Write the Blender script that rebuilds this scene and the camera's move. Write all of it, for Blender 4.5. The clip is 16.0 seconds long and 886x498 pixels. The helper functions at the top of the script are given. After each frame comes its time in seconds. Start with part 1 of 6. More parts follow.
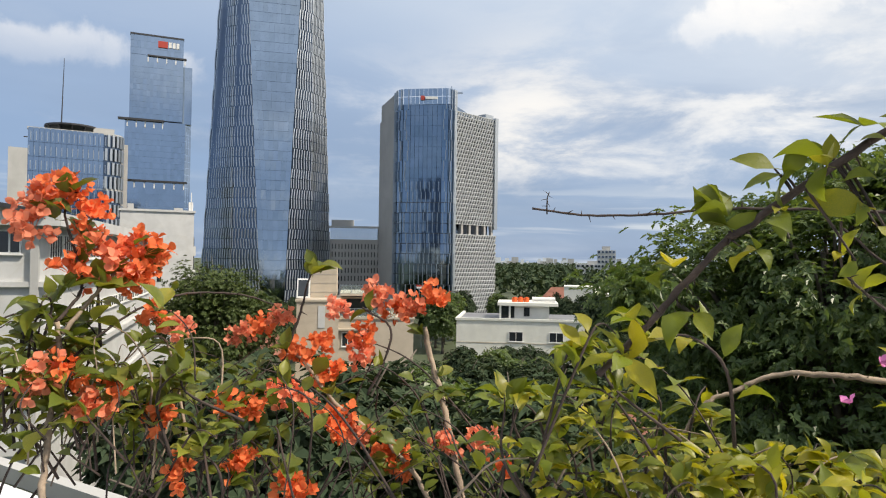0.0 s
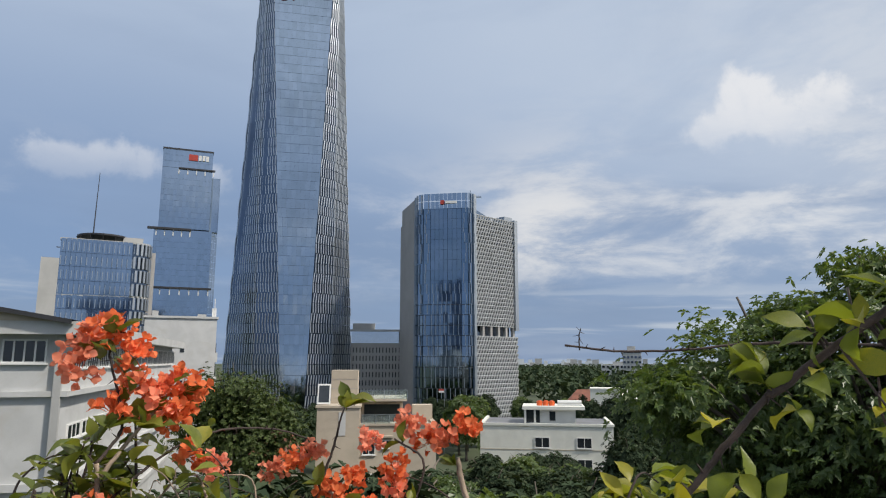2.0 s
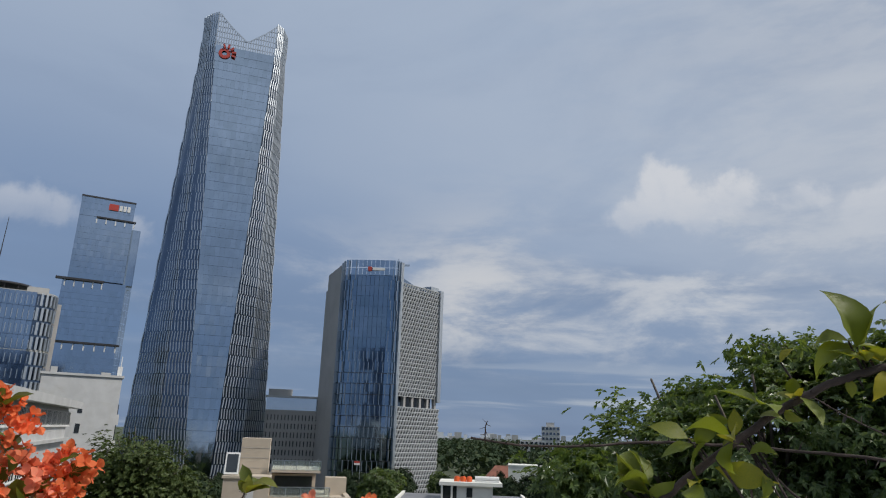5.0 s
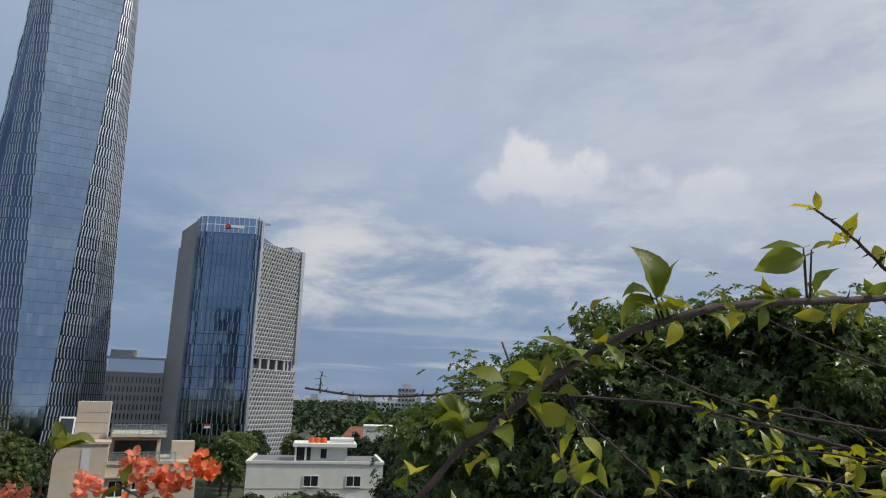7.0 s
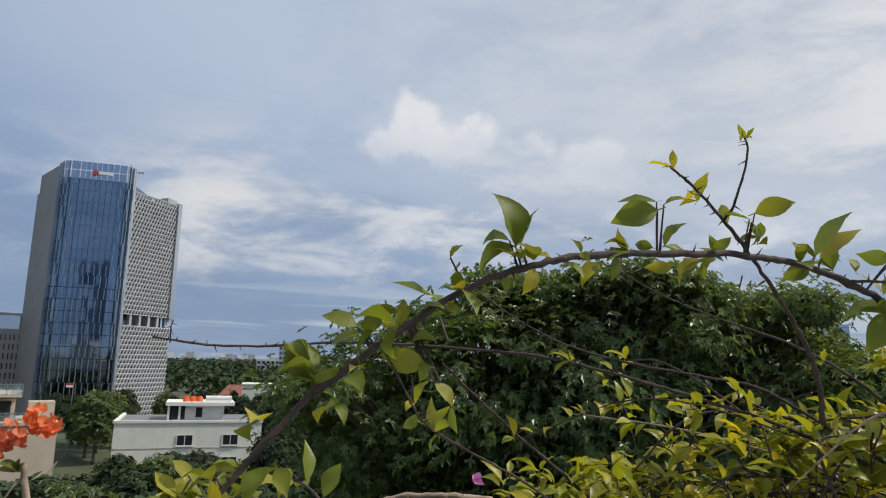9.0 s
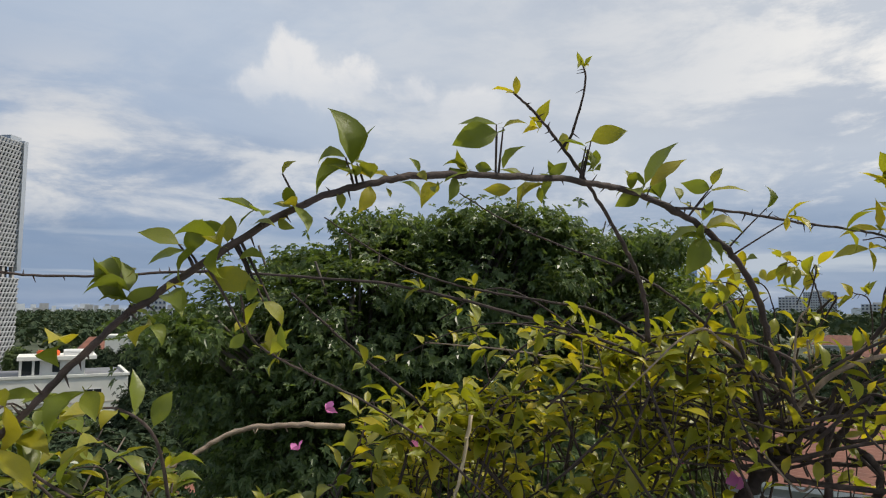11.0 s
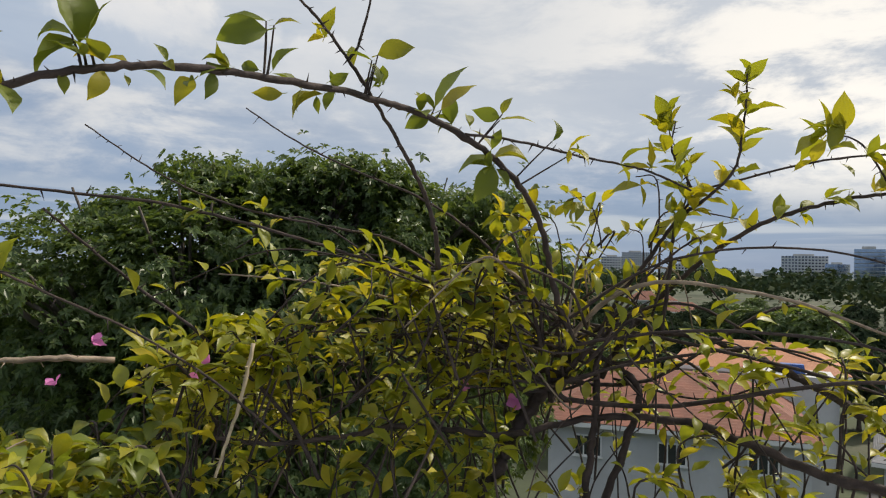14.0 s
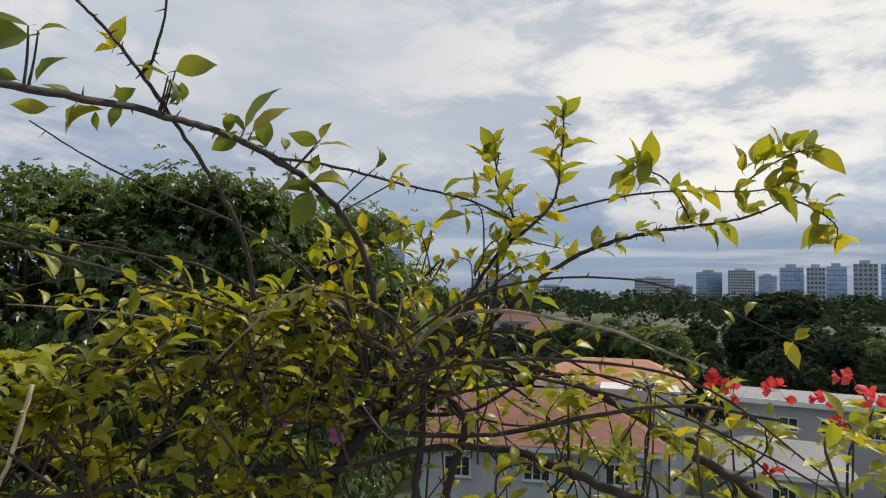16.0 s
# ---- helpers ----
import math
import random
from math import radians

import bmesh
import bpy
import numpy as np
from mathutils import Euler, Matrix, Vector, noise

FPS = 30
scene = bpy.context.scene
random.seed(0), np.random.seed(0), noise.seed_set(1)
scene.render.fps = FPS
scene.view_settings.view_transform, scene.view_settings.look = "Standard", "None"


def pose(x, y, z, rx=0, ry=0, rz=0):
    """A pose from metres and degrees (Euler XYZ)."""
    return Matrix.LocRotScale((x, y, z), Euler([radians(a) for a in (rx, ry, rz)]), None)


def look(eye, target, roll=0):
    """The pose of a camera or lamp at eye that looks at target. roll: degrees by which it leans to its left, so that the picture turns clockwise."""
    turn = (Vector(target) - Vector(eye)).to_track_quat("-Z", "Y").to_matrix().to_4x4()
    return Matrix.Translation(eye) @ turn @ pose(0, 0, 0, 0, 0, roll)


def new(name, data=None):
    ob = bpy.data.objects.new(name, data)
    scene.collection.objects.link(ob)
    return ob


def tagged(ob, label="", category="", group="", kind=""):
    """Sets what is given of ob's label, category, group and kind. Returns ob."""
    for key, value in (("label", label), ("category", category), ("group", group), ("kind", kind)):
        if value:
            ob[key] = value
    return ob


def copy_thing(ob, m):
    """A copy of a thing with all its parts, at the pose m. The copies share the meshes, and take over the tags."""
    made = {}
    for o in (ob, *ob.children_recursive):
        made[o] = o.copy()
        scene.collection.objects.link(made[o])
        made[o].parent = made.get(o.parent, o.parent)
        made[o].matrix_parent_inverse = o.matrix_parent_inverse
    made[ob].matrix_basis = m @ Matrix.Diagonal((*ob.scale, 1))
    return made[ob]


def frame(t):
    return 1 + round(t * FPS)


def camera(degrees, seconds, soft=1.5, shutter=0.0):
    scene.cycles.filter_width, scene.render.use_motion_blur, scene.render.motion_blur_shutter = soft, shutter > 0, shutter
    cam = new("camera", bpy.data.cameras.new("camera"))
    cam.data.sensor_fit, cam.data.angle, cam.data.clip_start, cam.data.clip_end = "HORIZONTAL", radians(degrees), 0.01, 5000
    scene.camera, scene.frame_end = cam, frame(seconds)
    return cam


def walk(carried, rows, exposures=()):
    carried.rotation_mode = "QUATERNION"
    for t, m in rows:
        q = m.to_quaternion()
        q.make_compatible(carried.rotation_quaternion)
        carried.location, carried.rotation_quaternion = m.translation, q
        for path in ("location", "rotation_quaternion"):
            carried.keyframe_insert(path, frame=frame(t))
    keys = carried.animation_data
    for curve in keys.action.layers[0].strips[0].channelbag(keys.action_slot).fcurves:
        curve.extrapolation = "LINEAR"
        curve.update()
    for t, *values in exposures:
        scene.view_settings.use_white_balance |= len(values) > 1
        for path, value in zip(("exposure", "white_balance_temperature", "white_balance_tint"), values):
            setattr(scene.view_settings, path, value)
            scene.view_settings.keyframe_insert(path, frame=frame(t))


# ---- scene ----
cam = camera(67.15, 16.0, soft=1.15)
EYE = 20.0
ROWS = [
    (0.0, 0.0000, 0.0000, 0.0000, -0.00, 0.80, -0.84),
    (0.5, -0.0061, -0.0102, 0.0135, 1.04, 2.71, -0.67),
    (1.0, -0.0121, -0.0193, 0.0273, 1.21, 5.18, -0.36),
    (1.5, -0.0171, -0.0271, 0.0410, 1.40, 7.27, -0.51),
    (2.0, -0.0200, -0.0336, 0.0544, 1.86, 9.51, -0.06),
    (2.5, -0.0209, -0.0398, 0.0669, 1.70, 11.29, -0.26),
    (3.0, -0.0202, -0.0462, 0.0780, 1.58, 12.87, -0.60),
    (5.5, 0.0026, -0.0651, 0.0826, -7.78, 15.58, -1.72),
    (6.0, 0.0069, -0.0686, 0.0781, -10.76, 14.48, -1.48),
    (6.5, 0.0187, -0.0686, 0.0714, -13.48, 13.68, -1.57),
    (7.0, 0.0350, -0.0557, 0.0657, -16.80, 12.75, -1.50),
    (7.5, 0.0441, -0.0507, 0.0678, -18.12, 12.14, -1.13),
    (8.0, 0.0605, -0.0428, 0.0622, -21.53, 11.17, -1.24),
    (8.5, 0.0734, -0.0371, 0.0600, -23.94, 10.25, -1.68),
    (9.0, 0.0755, -0.0358, 0.0547, -26.66, 9.53, -1.49),
    (9.5, 0.0894, -0.0330, 0.0493, -30.25, 8.26, -1.60),
    (12.0, 0.1444, -0.0558, 0.0130, -40.53, 3.76, -0.05),
    (12.5, 0.1580, -0.0565, 0.0072, -42.82, 3.44, -0.57),
    (13.0, 0.1676, -0.0630, -0.0004, -44.39, 2.78, -0.72),
    (13.5, 0.1863, -0.0741, -0.0102, -46.56, 1.97, -0.76),
    (14.0, 0.2129, -0.0784, -0.0178, -50.23, 1.37, -1.15),
    (14.5, 0.2247, -0.0954, -0.0190, -53.15, 2.12, -0.68),
    (15.0, 0.2472, -0.1042, -0.0132, -56.66, 2.72, -0.63),
    (15.5, 0.2729, -0.1135, -0.0042, -59.06, 2.84, -0.92),
    (16.0, 0.2838, -0.1295, -0.0040, -61.11, 3.46, -1.10),
]
walk(cam, [(t, pose(x, y, EYE + z, 90 + pitch, roll, yaw)) for t, x, y, z, yaw, pitch, roll in ROWS],
     exposures=[(0.0, 0.46, 7300, 10), (0.5, 0.34, 7000, 10), (1.5, 0.16, 6850, 10), (3.0, -0.12, 6600, 10), (5.5, -0.30, 6550, 10), (6.0, -0.28, 6600, 10), (7.0, -0.14, 6700, 10), (8.0, -0.02, 6700, 10), (9.0, 0.0, 6750, 10), (12.0, 0.08, 7050, 10), (14.0, 0.10, 7150, 10), (16.0, 0.0, 7000, 10)])

# ---- world and sun ----
SUN_AZ, SUN_EL = 112.0, 48.0
BRIGHT_AZ = 82.0


def way(az, el):
    a, e = radians(az), radians(el)
    return Vector((math.sin(a) * math.cos(e), math.cos(a) * math.cos(e), math.sin(e)))


class Nodes:
    """Short hand for building a node tree."""

    def __init__(self, tree):
        self.t = tree
        tree.nodes.clear()

    def add(self, kind, **settings):
        n = self.t.nodes.new(kind)
        for k, v in settings.items():
            if k == "op":
                n.operation = v
            elif k == "blend":
                n.blend_type = v
            elif k == "dtype":
                n.data_type = v
        return n

    def link(self, a, b):
        self.t.links.new(a, b)

    def put(self, sock, v):
        if isinstance(v, bpy.types.NodeSocket):
            self.t.links.new(v, sock)
        else:
            sock.default_value = v

    def math(self, op, a, b=0.0, c=None, clamp=False):
        n = self.add("ShaderNodeMath", op=op)
        n.use_clamp = clamp
        self.put(n.inputs[0], a)
        self.put(n.inputs[1], b)
        if c is not None:
            self.put(n.inputs[2], c)
        return n.outputs[0]

    def vec(self, op, a, b=(0, 0, 0), out=0):
        n = self.add("ShaderNodeVectorMath", op=op)
        self.put(n.inputs[0], a)
        if op == "SCALE":
            self.put(n.inputs[3], b)
        else:
            self.put(n.inputs[1], b)
        return n.outputs[out]

    def noise(self, vec, scale, detail=4.0, rough=0.55, distort=0.0):
        n = self.add("ShaderNodeTexNoise")
        self.put(n.inputs["Vector"], vec)
        n.inputs["Scale"].default_value = scale
        n.inputs["Detail"].default_value = detail
        n.inputs["Roughness"].default_value = rough
        n.inputs["Distortion"].default_value = distort
        return n.outputs["Fac"]

    def mix(self, fac, a, b, blend="MIX"):
        n = self.add("ShaderNodeMix", dtype="RGBA", blend=blend)
        self.put(n.inputs[0], fac)
        self.put(n.inputs[6], a)
        self.put(n.inputs[7], b)
        return n.outputs[2]

    def smooth(self, v, lo, hi):
        n = self.add("ShaderNodeMapRange")
        n.interpolation_type = "SMOOTHSTEP"
        self.put(n.inputs[0], v)
        n.inputs[1].default_value, n.inputs[2].default_value = min(lo, hi), max(lo, hi)
        return n.outputs[0] if hi > lo else self.math("SUBTRACT", 1.0, n.outputs[0])


def make_world():
    w = bpy.data.worlds.new("overcast_sky")
    scene.world = w
    w.use_nodes = True
    g = Nodes(w.node_tree)
    co = g.add("ShaderNodeTexCoord").outputs["Generated"]
    sep = g.add("ShaderNodeSeparateXYZ")
    g.link(co, sep.inputs[0])
    x, y, z = sep.outputs
    sky = g.add("ShaderNodeTexSky")
    sky.sky_type = "NISHITA"
    sky.sun_disc = False
    sky.sun_elevation, sky.sun_rotation = radians(SUN_EL), radians(SUN_AZ)
    blue = g.vec("SCALE", sky.outputs[0], 0.09)
    # a flat cloud deck seen in perspective, and banks drawn out along the horizon
    up = g.math("ADD", g.math("MAXIMUM", z, 0.0), 0.16)
    comb = g.add("ShaderNodeCombineXYZ")
    g.put(comb.inputs[0], g.math("DIVIDE", x, up))
    g.put(comb.inputs[1], g.math("DIVIDE", y, up))
    deck = comb.outputs[0]
    broad = g.noise(deck, 0.5, 5.0, 0.5, 0.1)
    wisp = g.noise(g.vec("ADD", deck, (7.3, 2.1, 0)), 1.3, 9.0, 0.58, 0.5)
    bank = g.noise(g.vec("MULTIPLY", co, (5.0, 5.0, 15.0)), 1.0, 9.0, 0.62, 0.25)
    band = g.noise(g.vec("ADD", g.vec("MULTIPLY", co, (2.0, 2.0, 30.0)), (3.1, 5.2, 0.7)), 1.0, 7.0, 0.55, 0.3)
    murk = g.noise(g.vec("ADD", g.vec("MULTIPLY", co, (1.7, 1.7, 8.0)), (0.0, 4.4, 2.6)), 1.0, 6.0, 0.5, 0.3)
    below = lambda lo, hi: g.math("SUBTRACT", 1.0, g.smooth(z, lo, hi))
    times = lambda *f: f[0] if len(f) == 1 else g.math("MULTIPLY", f[0], times(*f[1:]))
    # blue-grey low down, a paler veil higher up
    grey = g.mix(g.smooth(z, 0.03, 0.42), (0.235, 0.335, 0.525, 1), (0.475, 0.575, 0.735, 1))
    east = g.smooth(g.vec("DOT_PRODUCT", co, tuple(way(BRIGHT_AZ, 22.0)), out=1), 0.45, 0.97)
    grey = g.mix(times(east, 0.66, g.smooth(z, 0.07, 0.26)), grey, (0.585, 0.625, 0.69, 1))
    west = g.smooth(g.vec("DOT_PRODUCT", co, tuple(way(BRIGHT_AZ, 10.0)), out=1), 0.62, -0.30)
    grey = g.mix(times(west, 0.85, below(0.16, 0.62)), grey, (0.185, 0.295, 0.51, 1))
    # soft lighter and darker fields
    grey = g.mix(times(g.smooth(broad, 0.44, 0.70), 0.45, g.math("SUBTRACT", 1.0, times(west, 0.6))), grey, (0.60, 0.675, 0.79, 1))
    grey = g.mix(times(g.smooth(wisp, 0.54, 0.30), 0.34, g.smooth(z, 0.16, 0.34)), grey, (0.30, 0.395, 0.57, 1))
    grey = g.mix(times(g.smooth(murk, 0.42, 0.60), 0.72, below(0.12, 0.32)), grey, (0.20, 0.29, 0.465, 1))
    # ragged bright banks between six and sixteen degrees, thin bands below
    grey = g.mix(times(g.smooth(bank, 0.48, 0.70), 0.66, g.math("SUBTRACT", 1.0, times(west, 0.7)), g.smooth(z, 0.06, 0.15), below(0.19, 0.34)), grey, (0.76, 0.785, 0.825, 1))
    grey = g.mix(times(g.smooth(band, 0.52, 0.64), 0.55, below(0.06, 0.13)), grey, (0.60, 0.665, 0.75, 1))
    # an overcast sky is brightest overhead; raised there, out of view, to fill shadows
    grey = g.mix(times(g.smooth(z, 0.62, 0.92), 0.85), grey, (0.98, 1.0, 1.04, 1))
    # glow of thinner cloud
    for az, el, tight, amount, colour in ((BRIGHT_AZ - 2, 17.0, 30.0, 1.0, (1.14, 1.11, 1.06, 1)), (BRIGHT_AZ + 8, 22.0, 18.0, 0.8, (1.08, 1.06, 1.02, 1)), (BRIGHT_AZ - 8, 34.0, 5.0, 0.6, (0.80, 0.82, 0.85, 1)), (7.5, 11.0, 150.0, 0.70, (0.84, 0.835, 0.83, 1)), (27.0, 12.0, 90.0, 0.50, (0.78, 0.80, 0.83, 1))):
        dot = g.vec("DOT_PRODUCT", co, tuple(way(az, el)), out=1)
        glow = g.math("POWER", g.math("MAXIMUM", dot, 0.0), tight)
        grey = g.mix(times(glow, amount, g.smooth(z, 0.05, 0.17), g.smooth(bank, 0.40, 0.62)), grey, colour)
    # cumulus heads: one lumpy outline round several heads, bright on top and fading downwards
    wob = g.noise(co, 8.0, 9.0, 0.6, 0.3)
    wob2 = g.noise(co, 30.0, 6.0, 0.6, 0.2)
    lump = g.math("ADD", g.math("MULTIPLY", g.math("SUBTRACT", wob, 0.5), -3.2), g.math("MULTIPLY", g.math("SUBTRACT", wob2, 0.5), -1.1))
    for heads, amount, lowest, highest in ((((22.9, 20.2, 0.034, 1.0), (20.9, 18.2, 0.034, 1.3), (25.4, 18.0, 0.042, 1.3), (29.2, 18.9, 0.036, 1.3), (33.6, 18.2, 0.042, 1.5), (38.8, 17.0, 0.044, 1.6)), 0.80, 14.0, 21.0), (((-28.0, 15.2, 0.045, 2.0), (-32.8, 15.0, 0.05, 2.4), (-22.5, 14.4, 0.04, 2.2)), 0.48, 11.5, 17.5)):
        dist = None
        for az, el, size, squash in heads:
            d = g.vec("MULTIPLY", g.vec("SUBTRACT", co, tuple(way(az, el))), (1.0, 1.0, squash))
            r = g.math("DIVIDE", g.vec("LENGTH", d, out=1), size)
            dist = r if dist is None else g.math("SMOOTH_MIN", dist, r, 0.5)
        m = g.math("SUBTRACT", 1.0, g.smooth(g.math("ADD", dist, lump), 0.55, 1.25))
        fade = g.smooth(z, math.sin(radians(lowest)), math.sin(radians(highest)))
        grey = g.mix(times(m, amount, fade, g.smooth(wob, 0.22, 0.58)), grey, (0.84, 0.855, 0.89, 1))
    out = g.mix(0.9, blue, grey)
    bg = g.add("ShaderNodeBackground")
    g.link(out, bg.inputs[0])
    bg.inputs[1].default_value = 1.0
    o = g.add("ShaderNodeOutputWorld")
    g.link(bg.outputs[0], o.inputs[0])


make_world()
sun = new("sun", bpy.data.lights.new("sun", "SUN"))
sun.data.energy, sun.data.angle, sun.data.color = 3.7, radians(3), (1.0, 0.955, 0.89)
sun.matrix_world = look(way(SUN_AZ, SUN_EL) * 60, (0, 0, 0))


# ---- materials ----
def material(name, colour, rough=0.7, metal=0.0, vary=0.25, scale=1.0, bump=0.2, fine=12.0, dirt=None, each=0.0, through_light=0.0, island=0.0, spec=0.5):
    """A surface with broad stains and a fine grain. scale: stains per metre; each: change from object to object."""
    m = bpy.data.materials.new(name)
    m.use_nodes = True
    g = Nodes(m.node_tree)
    co = g.add("ShaderNodeTexCoord").outputs["Object"]
    n1 = g.noise(co, scale, 6.0, 0.6, 0.4)
    n2 = g.noise(co, scale * fine, 5.0, 0.65)
    dark = tuple(c * (1 - vary) for c in colour) + (1,)
    light = tuple(min(1.0, c * (1 + vary * 0.7)) for c in colour) + (1,)
    col = g.mix(g.smooth(n1, 0.3, 0.7), dark, light)
    col = g.mix(g.math("MULTIPLY", g.smooth(n2, 0.45, 0.75), 0.35), col, dark)
    if dirt:
        col = g.mix(g.math("MULTIPLY", g.smooth(g.noise(co, scale * 0.37, 7.0, 0.7, 1.2), 0.52, 0.72), 0.6), col, tuple(dirt) + (1,))
    if each or island:
        r = g.add("ShaderNodeObjectInfo").outputs["Random"] if each else g.add("ShaderNodeNewGeometry").outputs["Random Per Island"]
        k = each or island
        hsv = g.add("ShaderNodeHueSaturation")
        g.put(hsv.inputs["Hue"], g.math("ADD", 0.5 - 0.035 * k, g.math("MULTIPLY", r, 0.07 * k)))
        g.put(hsv.inputs["Value"], g.math("ADD", 1 - 0.45 * k, g.math("MULTIPLY", r, 0.9 * k)))
        g.put(hsv.inputs["Color"], col)
        col = hsv.outputs[0]
    p = g.add("ShaderNodeBsdfPrincipled")
    g.put(p.inputs["Base Color"], col)
    g.put(p.inputs["Roughness"], g.math("ADD", rough - 0.08, g.math("MULTIPLY", n2, 0.16), clamp=True))
    p.inputs["Metallic"].default_value = metal
    p.inputs["Specular IOR Level"].default_value = spec
    if bump:
        b = g.add("ShaderNodeBump")
        b.inputs["Strength"].default_value = bump
        b.inputs["Distance"].default_value = 0.02 / max(scale, 0.05) ** 0.5
        g.put(b.inputs["Height"], n2)
        g.link(b.outputs[0], p.inputs["Normal"])
    o = g.add("ShaderNodeOutputMaterial")
    if through_light:
        tr = g.add("ShaderNodeBsdfTranslucent")
        g.put(tr.inputs[0], g.mix(1.0, col, (1.0, 1.0, 0.35, 1), "MULTIPLY") if through_light < 0.5 else col)
        mx = g.add("ShaderNodeMixShader")
        mx.inputs[0].default_value = through_light
        g.link(p.outputs[0], mx.inputs[1])
        g.link(tr.outputs[0], mx.inputs[2])
        g.link(mx.outputs[0], o.inputs[0])
    else:
        g.link(p.outputs[0], o.inputs[0])
    return m


def leaf_material(name, green, yellow, amount, lit=0.42, rough=0.42, freq=60.0, tint=(1.0, 0.95, 0.4), spec=0.3):
    """A leaf: green turning yellow from leaf to leaf and towards blotches, light shining through."""
    m = bpy.data.materials.new(name)
    m.use_nodes = True
    g = Nodes(m.node_tree)
    co = g.add("ShaderNodeTexCoord").outputs["Object"]
    geo = g.add("ShaderNodeNewGeometry")
    info = g.add("ShaderNodeObjectInfo")
    r = g.math("FRACT", g.math("ADD", geo.outputs["Random Per Island"], info.outputs["Random"]))
    blotch = g.noise(co, freq, 5.0, 0.6, 0.5)
    f = g.math("ADD", g.math("MULTIPLY", g.math("SUBTRACT", r, 1 - amount), 1.4), g.math("MULTIPLY", g.math("SUBTRACT", blotch, 0.5), 0.9), clamp=True)
    col = g.mix(f, tuple(green) + (1,), tuple(yellow) + (1,))
    r2 = g.math("FRACT", g.math("MULTIPLY", r, 7.31))
    col = g.mix(g.math("MULTIPLY", r2, 0.42), col, tuple(c * 0.4 for c in green) + (1,))
    p = g.add("ShaderNodeBsdfPrincipled")
    g.put(p.inputs["Base Color"], col)
    p.inputs["Roughness"].default_value = rough
    p.inputs["Specular IOR Level"].default_value = spec
    b = g.add("ShaderNodeBump")
    b.inputs["Strength"].default_value = 0.25
    b.inputs["Distance"].default_value = 0.002
    g.put(b.inputs["Height"], g.noise(co, freq * 4, 3.0, 0.5))
    g.link(b.outputs[0], p.inputs["Normal"])
    tr = g.add("ShaderNodeBsdfTranslucent")
    g.put(tr.inputs[0], g.mix(1.0, col, tuple(tint) + (1,), "MULTIPLY"))
    mx = g.add("ShaderNodeMixShader")
    mx.inputs[0].default_value = lit
    g.link(p.outputs[0], mx.inputs[1])
    g.link(tr.outputs[0], mx.inputs[2])
    o = g.add("ShaderNodeOutputMaterial")
    g.link(mx.outputs[0], o.inputs[0])
    return m


